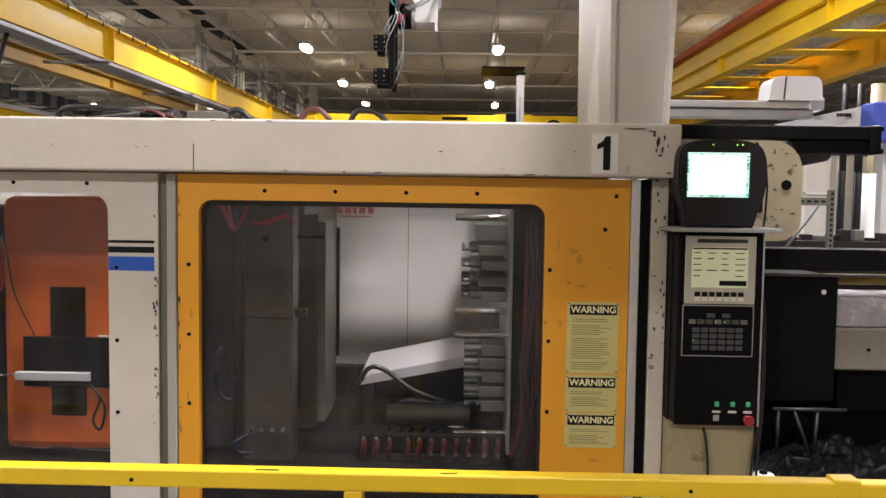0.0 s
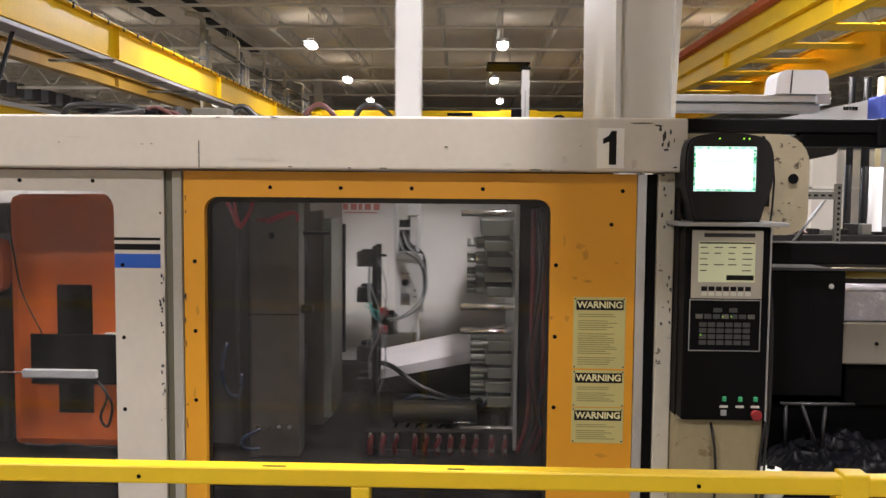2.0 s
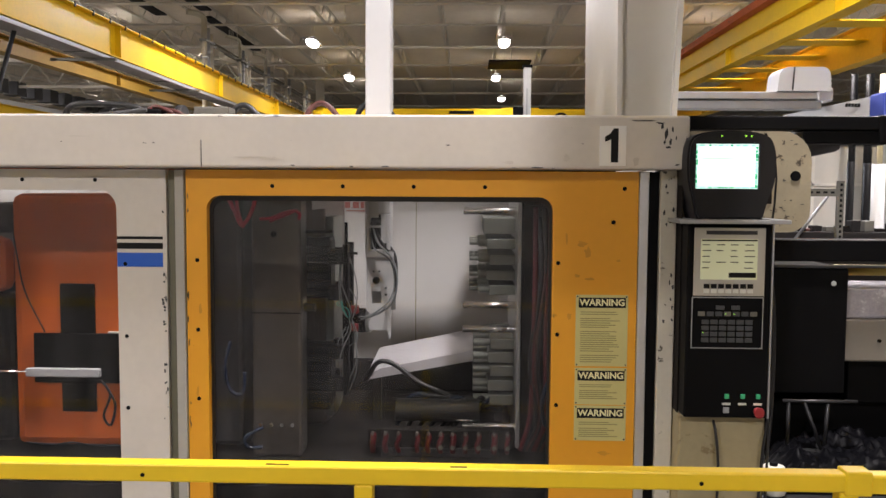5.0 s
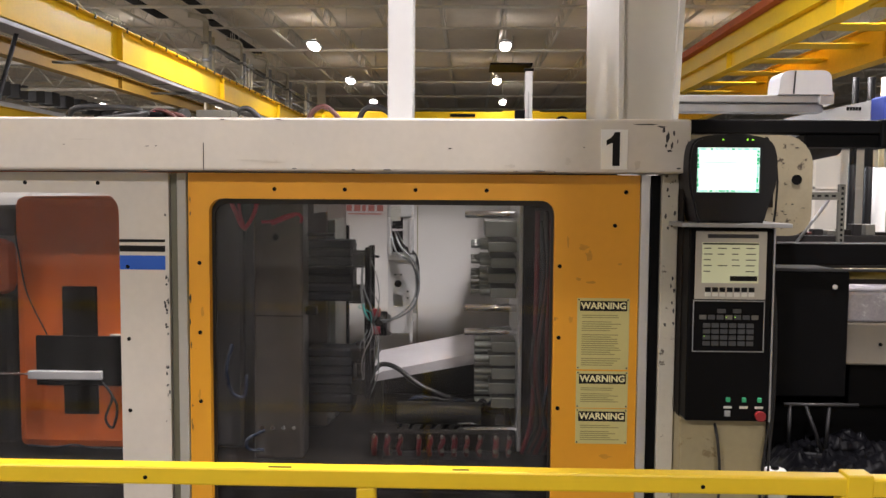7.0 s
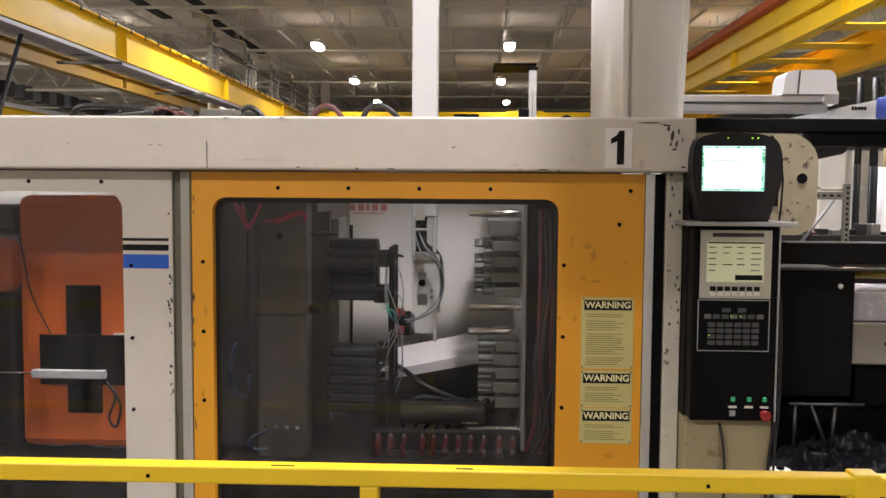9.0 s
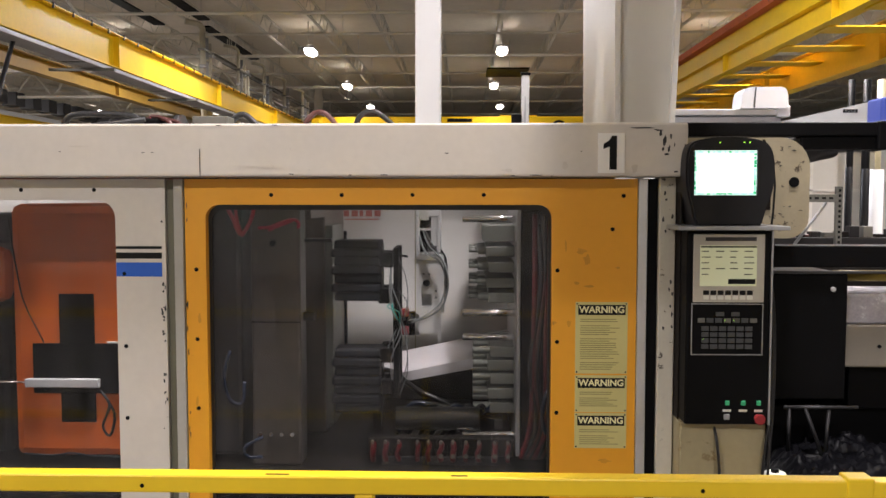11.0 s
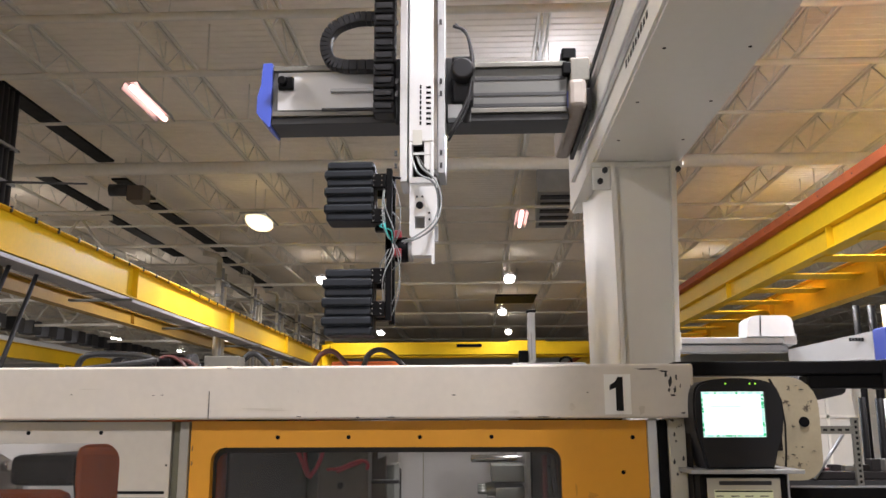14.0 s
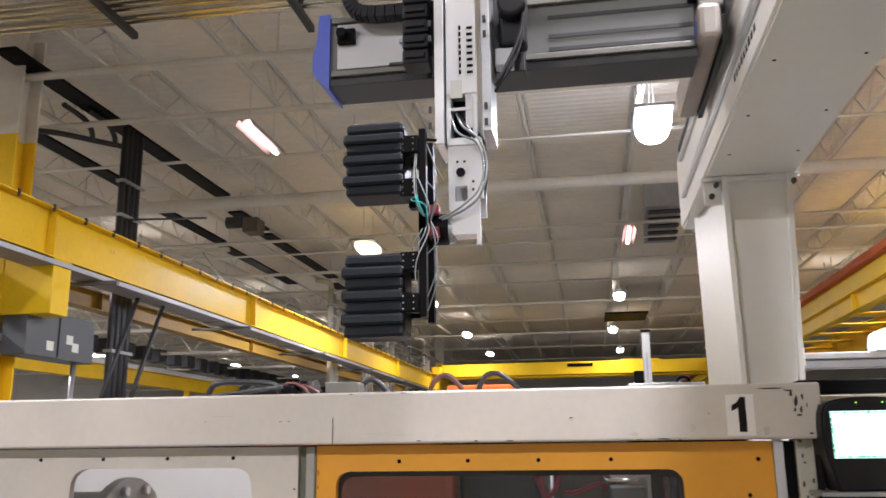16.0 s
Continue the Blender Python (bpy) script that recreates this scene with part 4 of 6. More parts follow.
for k in range(10):
    zt = (2.77, 2.61, 2.35, 2.21)[k % 4]
    s = 1 if zt > 2.5 else -1
    y = 0.705 + 0.02 * rnd.random()
    mid = 2.52 + s * 0.05
    p = [(-0.292 + 0.01 * rnd.random(), y, zt), (-0.305 + 0.03 * rnd.random(), y - 0.02, (zt + mid) / 2 + 0.02 * rnd.random()),
         (-0.285 + 0.05 * rnd.random(), y - 0.02, mid), (-0.25, y, 2.52)]
    part("air_line", tube(p, 0.0026, 6), (CLEAR_HOSE, TEAL_HOSE, CLEAR_HOSE, GREY_STEEL)[k % 4], ar)
for k in range(5):
    zt = (2.80, 2.66, 2.40, 2.25, 2.2)[k]
    p = [(-0.25, 0.71, zt), (-0.225 + 0.012 * rnd.random(), 0.70, zt * 0.7 + 2.52 * 0.3), (-0.222 + 0.015 * rnd.random(), 0.70, zt * 0.35 + 2.52 * 0.65), (-0.24, 0.72, 2.52)]
    part("air_line", tube(p, 0.0024, 6), CLEAR_HOSE, ar)


# ---------------------------------------------------------------- the moulded parts: keyed
def moulded_part(z0, z1):
    """A stack of black ribbed mouldings as they leave the mould."""
    ob = thing("moulded_part", "ribbed black plastic moulding fresh from the mould", "moulding", "black mouldings")
    n = 7
    dz = (z1 - z0) / n
    for k in range(n):
        a, b = z0 + dz * k, z0 + dz * (k + 1)
        out = 0.012 if k % 2 else 0.0
        x0, x1 = -0.540 - out, -0.335
        yf, yb = 0.69 - 0.4 * out, 0.83
        prof = [(yf + 0.007, a + 0.001), (yf, a + 0.25 * dz), (yf + 0.002, a + 0.75 * dz), (yf + 0.009, b - 0.001), (yb, b - 0.001), (yb, a + 0.001)]
        bm = bmesh.new()
        ends = []
        for x, tilt in ((x0, 0.006), (x0 + 0.010, 0.0), (x1 - 0.008, 0.0), (x1, 0.005)):
            ends.append([bm.verts.new((x, y + tilt * (y < 0.75), z + (tilt * 0.6 if z < a + 0.5 * dz else -tilt * 0.6))) for y, z in prof])
        for e0, e1 in zip(ends, ends[1:]):
            for i in range(6):
                bm.faces.new((e0[i], e1[i], e1[(i + 1) % 6], e0[(i + 1) % 6]))
        bm.faces.new(ends[0][::-1])
        bm.faces.new(ends[-1])
        bmesh.ops.recalc_face_normals(bm, faces=bm.faces[:])
        part("rib", bm, PART_BLACK, ob)
    part("sprue_face", box(-0.339, -0.331, 0.71, 0.83, z0 + 0.02, z1 - 0.02, 0.002), BLACK, ob)
    return ob


up_part = moulded_part(2.617, 2.888)
low_part = moulded_part(2.115, 2.405)

# ---------------------------------------------------------------- inside details
ch = thing("discharge_chute", "pale plastic chute sloping below the mould", "chute")
bm = bmesh.new()
v = [bm.verts.new(p) for p in ((-0.42, 1.05, 0.80), (0.28, 1.05, 0.95), (0.28, 1.6, 0.97), (-0.42, 1.6, 0.82), (-0.42, 1.05, 0.79), (0.28, 1.05, 0.94), (0.28, 1.6, 0.96), (-0.42, 1.6, 0.81))]
for q in ((0, 1, 2, 3), (7, 6, 5, 4), (0, 4, 5, 1), (1, 5, 6, 2), (2, 6, 7, 3), (3, 7, 4, 0)):
    bm.faces.new([v[i] for i in q])
part("chute_sheet", bm, SHEET, ch)
bm = bmesh.new()
v = [bm.verts.new(p) for p in ((-0.42, 1.045, 0.765), (0.28, 1.045, 0.90), (0.28, 1.045, 0.955), (-0.36, 1.045, 0.82), (-0.42, 1.05, 0.765), (0.28, 1.05, 0.90), (0.28, 1.05, 0.955), (-0.36, 1.05, 0.82))]
for q in ((0, 1, 2, 3), (7, 6, 5, 4), (0, 4, 5, 1), (1, 5, 6, 2), (2, 6, 7, 3), (3, 7, 4, 0)):
    bm.faces.new([v[i] for i in q])
part("chute_side", bm, SHEET, ch)
part("leg", box(-0.40, -0.36, 1.1, 1.14, 0.55, 0.80), DARK_STEEL, ch)
part("leg", box(0.2, 0.24, 1.1, 1.14, 0.55, 0.93), DARK_STEEL, ch)

mf = thing("water_manifold", "red water manifold with rows of fittings", "manifold")
part("body", box(-0.36, 0.27, 0.54, 0.60, 0.585, 0.665, 0.006), DARK_BROWN, mf)
part("foot", box(-0.30, 0.2, 0.53, 0.59, 0.55, 0.585), DARK_STEEL, mf)
rnd = random.Random(8)
for k in range(11):
    x = -0.33 + 0.057 * k + rnd.uniform(-0.012, 0.012)
    part("fitting", cyl((x, 0.50, 0.655), (x, 0.522, 0.655), 0.007, 8), TRAY_GREY, mf, "grey hose fitting")
    part("hose", tube([(x, 0.52, 0.652), (x + 0.004, 0.515, 0.635), (x - 0.004 * (k % 3), 0.515, 0.605), (x, 0.53, 0.57)], 0.009 + 0.004 * rnd.random()), DIM_RED, mf, "red hose dimmed for the shade inside")
    if k > 4:
        part("fitting", cyl((x, 0.495, 0.60), (x, 0.522, 0.60), 0.011, 6, 0.003), TRAY_GREY, mf, "pale cone fitting")
rnd = random.Random(9)
hs = thing("mould_hoses", "red, blue and black hoses hanging at the mould", "hoses")
for k in range(9):
    x = 0.34 + 0.012 * k
    mt = (DIM_RED, RUBBER, COPPER, RUBBER, DIM_RED)[k % 5]
    part("hose", tube([(x, 0.45, 1.62 - 0.04 * (k % 3)), (x + 0.02 * rnd.uniform(-1, 1), 0.42, 1.35), (x + 0.03 * rnd.uniform(-1, 1), 0.40, 1.0), (x + 0.02 * rnd.uniform(-1, 1), 0.44, 0.75), (x - 0.05, 0.48, 0.60)], 0.011), mt, hs)
part("hose", tube([(0.40, 0.40, 0.92), (0.375, 0.38, 0.86), (0.37, 0.38, 0.79), (0.39, 0.39, 0.73), (0.41, 0.4, 0.80), (0.415, 0.4, 0.88), (0.40, 0.40, 0.92)], 0.009), BLUE_HOSE, hs)
for k in range(7):
    p = [(-0.25 + 0.05 * k, 0.75, 0.62), (-0.18 + 0.06 * k, 0.70, 0.76 + 0.02 * rnd.random()), (0.0 + 0.03 * k, 0.72, 0.74), (0.22, 0.75, 0.70 + 0.02 * k)]
    part("hose", tube(p, 0.010), RUBBER if k % 3 else BLUE_HOSE, hs)
part("hose", tube([(-0.42, 0.95, 0.78), (-0.36, 0.95, 0.87), (-0.28, 0.95, 0.86), (-0.16, 0.92, 0.78), (0.0, 0.9, 0.72)], 0.012), RUBBER, hs)
part("cylinder", cyl((-0.25, 0.66, 0.72), (0.12, 0.66, 0.72), 0.05, 16, bev=0.005), DARK_STEEL, hs, "dark hydraulic cylinder")
part("rod", cyl((0.02, 0.60, 0.69), (0.09, 0.60, 0.69), 0.007, 8), CHROME, hs)

# details that ride on the moving platen
part("hose", tube([(-0.95, 0.45, 1.70), (-0.90, 0.44, 1.60), (-0.87, 0.45, 1.54), (-0.82, 0.44, 1.62), (-0.82, 0.45, 1.72)], 0.009), BRIGHT_RED, mp, "bright red hose")
part("hose", tube([(-0.90, 0.45, 1.72), (-0.885, 0.44, 1.60), (-0.865, 0.45, 1.53)], 0.007), BRIGHT_RED, mp, "bright red hose")
part("hose", tube([(-0.80, 0.46, 1.565), (-0.75, 0.455, 1.57), (-0.70, 0.455, 1.59), (-0.655, 0.46, 1.60), (-0.635, 0.47, 1.585), (-0.64, 0.48, 1.565)], 0.007), BRIGHT_RED, mp, "red hose")
part("hose", tube([(-0.76, 0.465, 1.555), (-0.71, 0.46, 1.575), (-0.66, 0.46, 1.595)], 0.006), BRIGHT_RED, mp, "red hose")
part("hose", tube([(-0.93, 0.47, 1.05), (-0.95, 0.45, 0.95), (-0.93, 0.45, 0.85), (-0.88, 0.46, 0.83), (-0.87, 0.47, 0.92)], 0.008), BLUE_HOSE, mp, "blue air line")
part("hose", tube([(-0.80, 0.49, 0.68), (-0.87, 0.47, 0.64), (-0.86, 0.47, 0.60), (-0.80, 0.48, 0.595)], 0.008), BLUE_HOSE, mp, "pale blue air line")
for k in range(4):
    part("fitting", cyl((-0.81 + 0.045 * k, 0.485, 0.69), (-0.81 + 0.045 * k, 0.50, 0.69), 0.009, 8), CHROME, mp)
part("groove", box(-0.848, -0.637, 0.498, 0.502, 1.165, 1.170), BLACK, mp, "dark machined groove")
part("guide_block", box(-0.64, -0.59, 0.56, 0.60, 1.165, 1.20, 0.004), DARK_STEEL, mp)
part("guide_block", box(-0.64, -0.52, 0.60, 0.635, 1.50, 1.515, 0.003), DARK_STEEL, mp)
part("stop_plate", box(-0.625, -0.600, 1.605, 1.64, 0.80, 1.51, 0.003), BLACK, mp, "black upright plate")
# on the orange crosshead
part("slot_cover", box(-1.665, -1.515, 0.492, 0.502, 0.735, 1.285, 0.004), BLACK, mp, "dark slot plate")
part("carriage_plate", box(-1.775, -1.30, 0.478, 0.492, 0.862, 1.075, 0.003), BLACK, mp, "black mounting plate")
part("transducer", box(-1.80, -1.485, 0.452, 0.478, 0.892, 0.928, 0.004), mat("pale_grey_case", (0.6, 0.6, 0.62), 0.4, var=0.05), mp, "pale grey position transducer")
part("transducer_rod", cyl((-2.3, 0.465, 0.912), (-1.80, 0.465, 0.912), 0.004, 8), CHROME, mp)
part("cable", tube([(-1.86, 0.47, 1.60), (-1.83, 0.47, 1.40), (-1.80, 0.47, 1.25), (-1.72, 0.47, 1.08)], 0.0035, 6), RUBBER, mp)
part("cable", tube([(-1.48, 0.46, 0.88), (-1.44, 0.455, 0.82), (-1.47, 0.455, 0.73), (-1.44, 0.455, 0.69), (-1.42, 0.455, 0.78), (-1.46, 0.455, 0.86)], 0.006, 6), RUBBER, mp)
part("cable", tube([(-1.82, 0.485, 0.60), (-1.70, 0.48, 0.595), (-1.62, 0.48, 0.605), (-1.54, 0.48, 0.595), (-1.4, 0.48, 0.59)], 0.004, 6), RUBBER, mp)
part("end_block", box(-2.2, -1.91, 0.55, 1.4, 0.58, 1.235, 0.03), BLACK, mp)
part("link_arm", box(-2.3, -1.90, 0.52, 0.62, 1.24, 1.48, 0.05), ORANGE, mp, "glossy orange link arm")
part("end_block", box(-2.2, -1.91, 0.60, 1.4, 1.49, 1.62, 0.03), DARK_STEEL, mp)
part("fastener", box(-1.46, -1.36, 0.488, 0.499, 1.072, 1.082, 0.002), PALE, mp)


# ---------------------------------------------------------------- on top of the machine
th = thing("hydraulic_hoses", "black and dark red hydraulic hoses on the machine roof", "hoses")
HT = 1.945
part("hose", tube([(-1.68, 0.6, HT - 0.01), (-1.67, 0.6, HT + 0.06), (-1.63, 0.6, HT + 0.10), (-1.5, 0.62, HT + 0.105), (-1.38, 0.62, HT + 0.095), (-1.33, 0.62, HT + 0.06)], 0.014, 10), RUBBER, th)
part("hose", tube([(-1.52, 0.66, HT - 0.01), (-1.50, 0.66, HT + 0.06), (-1.45, 0.66, HT + 0.09), (-1.3, 0.66, HT + 0.08), (-1.15, 0.66, HT + 0.05)], 0.014, 10), RUBBER, th)
part("hose", tube([(-1.35, 0.62, HT - 0.01), (-1.335, 0.62, HT + 0.06), (-1.29, 0.62, HT + 0.095), (-1.22, 0.62, HT + 0.07), (-1.18, 0.62, HT)], 0.009), COPPER, th, "dark red hose")
part("hose", tube([(-1.32, 0.64, HT - 0.01), (-1.30, 0.64, HT + 0.07), (-1.25, 0.64, HT + 0.085), (-1.18, 0.64, HT + 0.065), (-1.13, 0.64, HT + 0.01)], 0.009), COPPER, th, "dark red hose")
part("hose", tube([(-1.30, 0.60, HT + 0.085), (-1.27, 0.60, HT + 0.05), (-1.24, 0.60, HT)], 0.007), RED_HOSE, th, "red hose")
part("hose", tube([(-0.99, 0.7, HT), (-0.97, 0.7, HT + 0.08), (-0.92, 0.7, HT + 0.11), (-0.86, 0.7, HT + 0.06), (-0.83, 0.7, HT)], 0.014), RUBBER, th)
part("hose", tube([(-0.46, 0.8, HT), (-0.42, 0.8, HT + 0.11), (-0.35, 0.8, HT + 0.13), (-0.27, 0.8, HT + 0.07), (-0.22, 0.8, HT)], 0.013), RUBBER, th)
part("hose", tube([(-0.68, 0.75, HT), (-0.64, 0.75, HT + 0.10), (-0.57, 0.75, HT + 0.12), (-0.48, 0.75, HT + 0.02)], 0.012), COPPER, th, "dark red hose")
part("hydraulic_pipe", cyl((-1.9, 0.55, HT + 0.01), (-1.30, 0.55, HT + 0.075), 0.010, 8), DARK_STEEL, th)
part("cable", tube([(-3.2, 0.5, HT - 0.005), (-2.4, 0.5, HT + 0.01), (-1.9, 0.5, HT), (-1.5, 0.5, HT + 0.004)], 0.014), RUBBER, th)
vb_ = thing("valve_block", "grey steel valve block on the machine roof", "valve block")
part("block", box(-1.10, -0.95, 0.55, 0.66, 1.93, 2.035, 0.005), TRAY_GREY, vb_)
part("cap", box(-1.32, -1.26, 0.58, 0.66, 1.93, 2.03, 0.01), BLACK, vb_)
mv = thing("pump_motor", "black hydraulic pump on the machine roof", "pump")
part("body", cyl((-1.6, 0.8, 1.99), (-1.25, 0.8, 1.99), 0.06, 18, bev=0.01), BLACK, mv)
part("flange", cyl((-1.25, 0.8, 1.99), (-1.22, 0.8, 1.99), 0.075, 18), DARK_STEEL, mv)
ob_ = thing("orange_valve_box", "orange valve box with black hoses", "valve box")
part("body", box(-0.60, -0.28, 0.85, 1.0, 1.93, 2.03, 0.01), ORANGE, ob_)
part("cap", cyl((-0.45, 0.84, 1.99), (-0.45, 0.86, 1.99), 0.02, 12), BLACK, ob_)
sp = thing("sensor_post", "white aluminium sensor post on the machine roof", "post")
part("post", box(0.335, 0.374, 1.28, 1.32, 1.93, 2.305, 0.004), WHITE, sp)
part("post_groove", box(0.350, 0.356, 1.278, 1.281, 2.06, 2.20), GREY_STEEL, sp)
part("post_cap", box(0.330, 0.379, 1.275, 1.325, 2.306, 2.318, 0.003), BLACK, sp)
part("sensor", box(0.285, 0.335, 1.26, 1.32, 2.05, 2.11, 0.006), BLACK, sp)
part("base", box(0.25, 0.62, 1.22, 1.4, 1.93, 2.045, 0.005), ALU, sp)
part("coil", tube([(0.52 + 0.03 * math.cos(a * 0.9), 1.24, 2.05 + 0.022 * math.sin(a * 0.9)) for a in range(18)], 0.006, 6, 3), BLACK, sp)
# end of the header: chipped paint
rnd = random.Random(17)
for x, z, w, h in ((0.741, 1.883, 0.016, 0.05), (0.727, 1.912, 0.012, 0.025), (0.756, 1.858, 0.012, 0.03), (0.748, 1.84, 0.02, 0.012), (0.735, 1.858, 0.01, 0.02), (0.762, 1.90, 0.007, 0.03), (0.775, 1.872, 0.006, 0.02),
                   (0.66, 1.93, 0.10, 0.008), (0.72, 1.922, 0.04, 0.008), (0.779, 1.779, 0.022, 0.009), (0.80, 1.80, 0.008, 0.03), (0.81, 1.86, 0.006, 0.05), (-0.225, 1.769, 0.05, 0.005), (-0.01, 1.844, 0.02, 0.006), (-0.55, 1.772, 0.02, 0.005), (0.30, 1.768, 0.06, 0.006)):
    part("paint_chip", fleck(x, z, w, h, -0.0812, -0.079, rnd), DARK_STEEL, hd, "dark paint chip")
for k in range(9):
    part("paint_chip", fleck(rnd.uniform(-1.6, 0.78), rnd.choice((1.942, 1.767, 1.85)) + rnd.uniform(-0.003, 0.003), rnd.uniform(0.006, 0.03), rnd.uniform(0.003, 0.006), -0.0812, -0.079, rnd), DARK_STEEL, hd, "dark paint chip")


# ---------------------------------------------------------------- operator's controls
pd = thing("control_cabinet", "black control cabinet with a pale display and keypad", "control panel")
CY = -0.15
part("body", box(0.806, 1.088, CY, 0.06, 0.917, 1.578, 0.006), BLACK, pd)
part("edge_strip", box(1.088, 1.094, CY - 0.002, 0.0, 0.917, 1.578), GREY_STEEL, pd)
part("display_panel", box(0.826, 1.064, CY - 0.006, CY - 0.001, 1.337, 1.568, 0.002), mat("beige_panel", (0.42, 0.40, 0.34), 0.45, var=0.05), pd, "beige display panel")
part("model_strip", box(0.865, 1.035, CY - 0.008, CY - 0.006, 1.545, 1.558, 0.0008), DARK_STEEL, pd)
dsp = part("display", box(0.848, 1.037, CY - 0.009, CY - 0.006, 1.393, 1.530), LCD_GLOW, pd, "pale green display")
rnd = random.Random(3)
for r_ in range(6):
    z = 1.512 - 0.0195 * r_
    for c in range(4):
        if (r_ * 4 + c) in (9, 17, 18, 20, 21):
            continue
        x = 0.853 + 0.047 * c
        w = rnd.uniform(0.02, 0.034)
        part("display_row", box(x, x + w, CY - 0.0096, CY - 0.009, z - 0.003, z), INK, dsp)
part("display_field", box(0.942, 1.033, CY - 0.0096, CY - 0.009, 1.400, 1.417), INK, dsp)
part("display_row", box(0.85, 1.035, CY - 0.0096, CY - 0.009, 1.523, 1.528), INK, dsp)
for k in range(7):
    x = 0.860 + 0.0244 * k
    part("soft_key", box(x, x + 0.019, CY - 0.010, CY - 0.006, 1.363, 1.378, 0.001), INK, pd)
    part("soft_key", box(x, x + 0.019, CY - 0.010, CY - 0.006, 1.347, 1.361, 0.001), PALE, pd)
kf = part("keypad_frame", slab(rect(0.823, 1.064, 1.157, 1.333), CY - 0.003, CY - 0.0005, rect(0.826, 1.061, 1.160, 1.330)), GREY_STEEL, pd)
KEY = mat("grey_key", (0.05, 0.052, 0.055), 0.5, var=0.08)
for k in range(7):
    part("key", box(0.845 + 0.0292 * k, 0.868 + 0.0292 * k, CY - 0.005, CY - 0.0005, 1.268, 1.283, 0.001), KEY if k % 3 else TRAY_GREY, kf)
for x in (0.905, 0.957):
    part("key", box(x, x + 0.028, CY - 0.005, CY - 0.0005, 1.290, 1.304, 0.001), KEY, kf)
for r_ in range(4):
    for c in range(6):
        x, z = 0.858 + 0.0293 * c, 1.246 - 0.0205 * r_
        part("key", box(x, x + 0.024, CY - 0.005, CY - 0.0005, z - 0.006, z + 0.009, 0.001), KEY, kf)
for x, z in ((0.935, 1.276), (0.965, 1.276), (0.862, 1.212)):
    part("indicator", cyl((x, CY - 0.007, z), (x, CY - 0.004, z), 0.0015, 8), LED_GREEN, pd)
for x in (0.949, 1.003, 1.055):
    part("push_button", box(x - 0.007, x + 0.007, CY - 0.008, CY - 0.0005, 0.985, 1.001, 0.002), GREEN, pd, "green lit push button")
    part("button_legend", box(x - 0.014, x + 0.014, CY - 0.0015, CY - 0.0005, 0.962, 0.970), PALE, pd)
part("key_switch", box(0.938, 0.958, CY - 0.006, CY - 0.0005, 0.935, 0.955, 0.002), GREY_STEEL, pd)
part("emergency_stop", cyl((1.053, CY - 0.03, 0.942), (1.053, CY - 0.0005, 0.942), 0.019, 18, 0.013, bev=0.003), RED, pd, "red emergency stop button")
part("power_cord", tube([(0.92, -0.06, 0.93), (0.925, -0.125, 0.85), (0.935, -0.13, 0.70), (0.925, -0.13, 0.50), (0.92, -0.12, 0.2)], 0.005), RUBBER, pd)
for k, x in enumerate((1.10, 1.112, 1.105)):
    part("cable", tube([(1.09, -0.10, 1.50), (x, -0.12, 1.3), (x + 0.005, -0.12, 1.0), (x - 0.012 * k, -0.13, 0.75), (x - 0.02 * k, -0.12, 0.3)], 0.0035 + 0.0008 * k), RUBBER, pd)
bp = thing("base_cabinet", "oil-stained cream cabinet below the controls", "cabinet")
part("panel", box(0.803, 1.10, -0.10, 0.1, 0.0, 0.914, 0.006), CREAM_DIRTY, bp)
part("side", box(0.802, 0.806, -0.07, 0.1, 0.914, 1.75), DARK_BROWN, bp)
sh = thing("control_shelf", "thin grey steel shelf over the control cabinet", "shelf")
part("shelf_plate", box(0.768, 1.135, -0.19, 0.10, 1.582, 1.596, 0.002), GREY_STEEL, sh)
mo = thing("monitor", "black operator monitor with a glaring white screen", "monitor")
outline = [(0.83, 1.60), (0.86, 1.598), (1.03, 1.598), (1.05, 1.60), (1.068, 1.66), (1.088, 1.72), (1.092, 1.80), (1.078, 1.858), (1.045, 1.882), (0.98, 1.892), (0.90, 1.892), (0.84, 1.884), (0.806, 1.862), (0.796, 1.80), (0.80, 1.72), (0.815, 1.66)]
outline = soften(outline, 3)
part("case", slab(outline, CY + 0.0, CY + 0.14), BLACK_PLASTIC, mo, "rounded black plastic case")
part("bezel", slab([(x * 0.96 + 0.0377, z * 0.96 + 0.0698) for x, z in outline], CY - 0.014, CY, rect(0.822, 1.031, 1.699, 1.848)), BLACK_PLASTIC, mo)
scr = part("screen", box(0.819, 1.034, CY - 0.004, CY - 0.001, 1.695, 1.852), SCREEN_GLOW, mo, "glaring white screen")
rnd = random.Random(11)
SCREEN_PALE = glow("pale_green_screen_tiles", (0.32, 0.75, 0.55), 0.9)
for x0, x1 in ((0.8222, 0.832), (1.0215, 1.0308)):
    z = 1.702
    while z < 1.838:
        h = rnd.uniform(0.006, 0.018)
        part("screen_tile", box(x0, x1 - rnd.uniform(0, 0.003), CY - 0.0052, CY - 0.0042, z, min(z + h, 1.845)), SCREEN_GREEN if rnd.random() < 0.6 else SCREEN_PALE, scr)
        z += h + rnd.uniform(0.001, 0.006)
x = 0.834
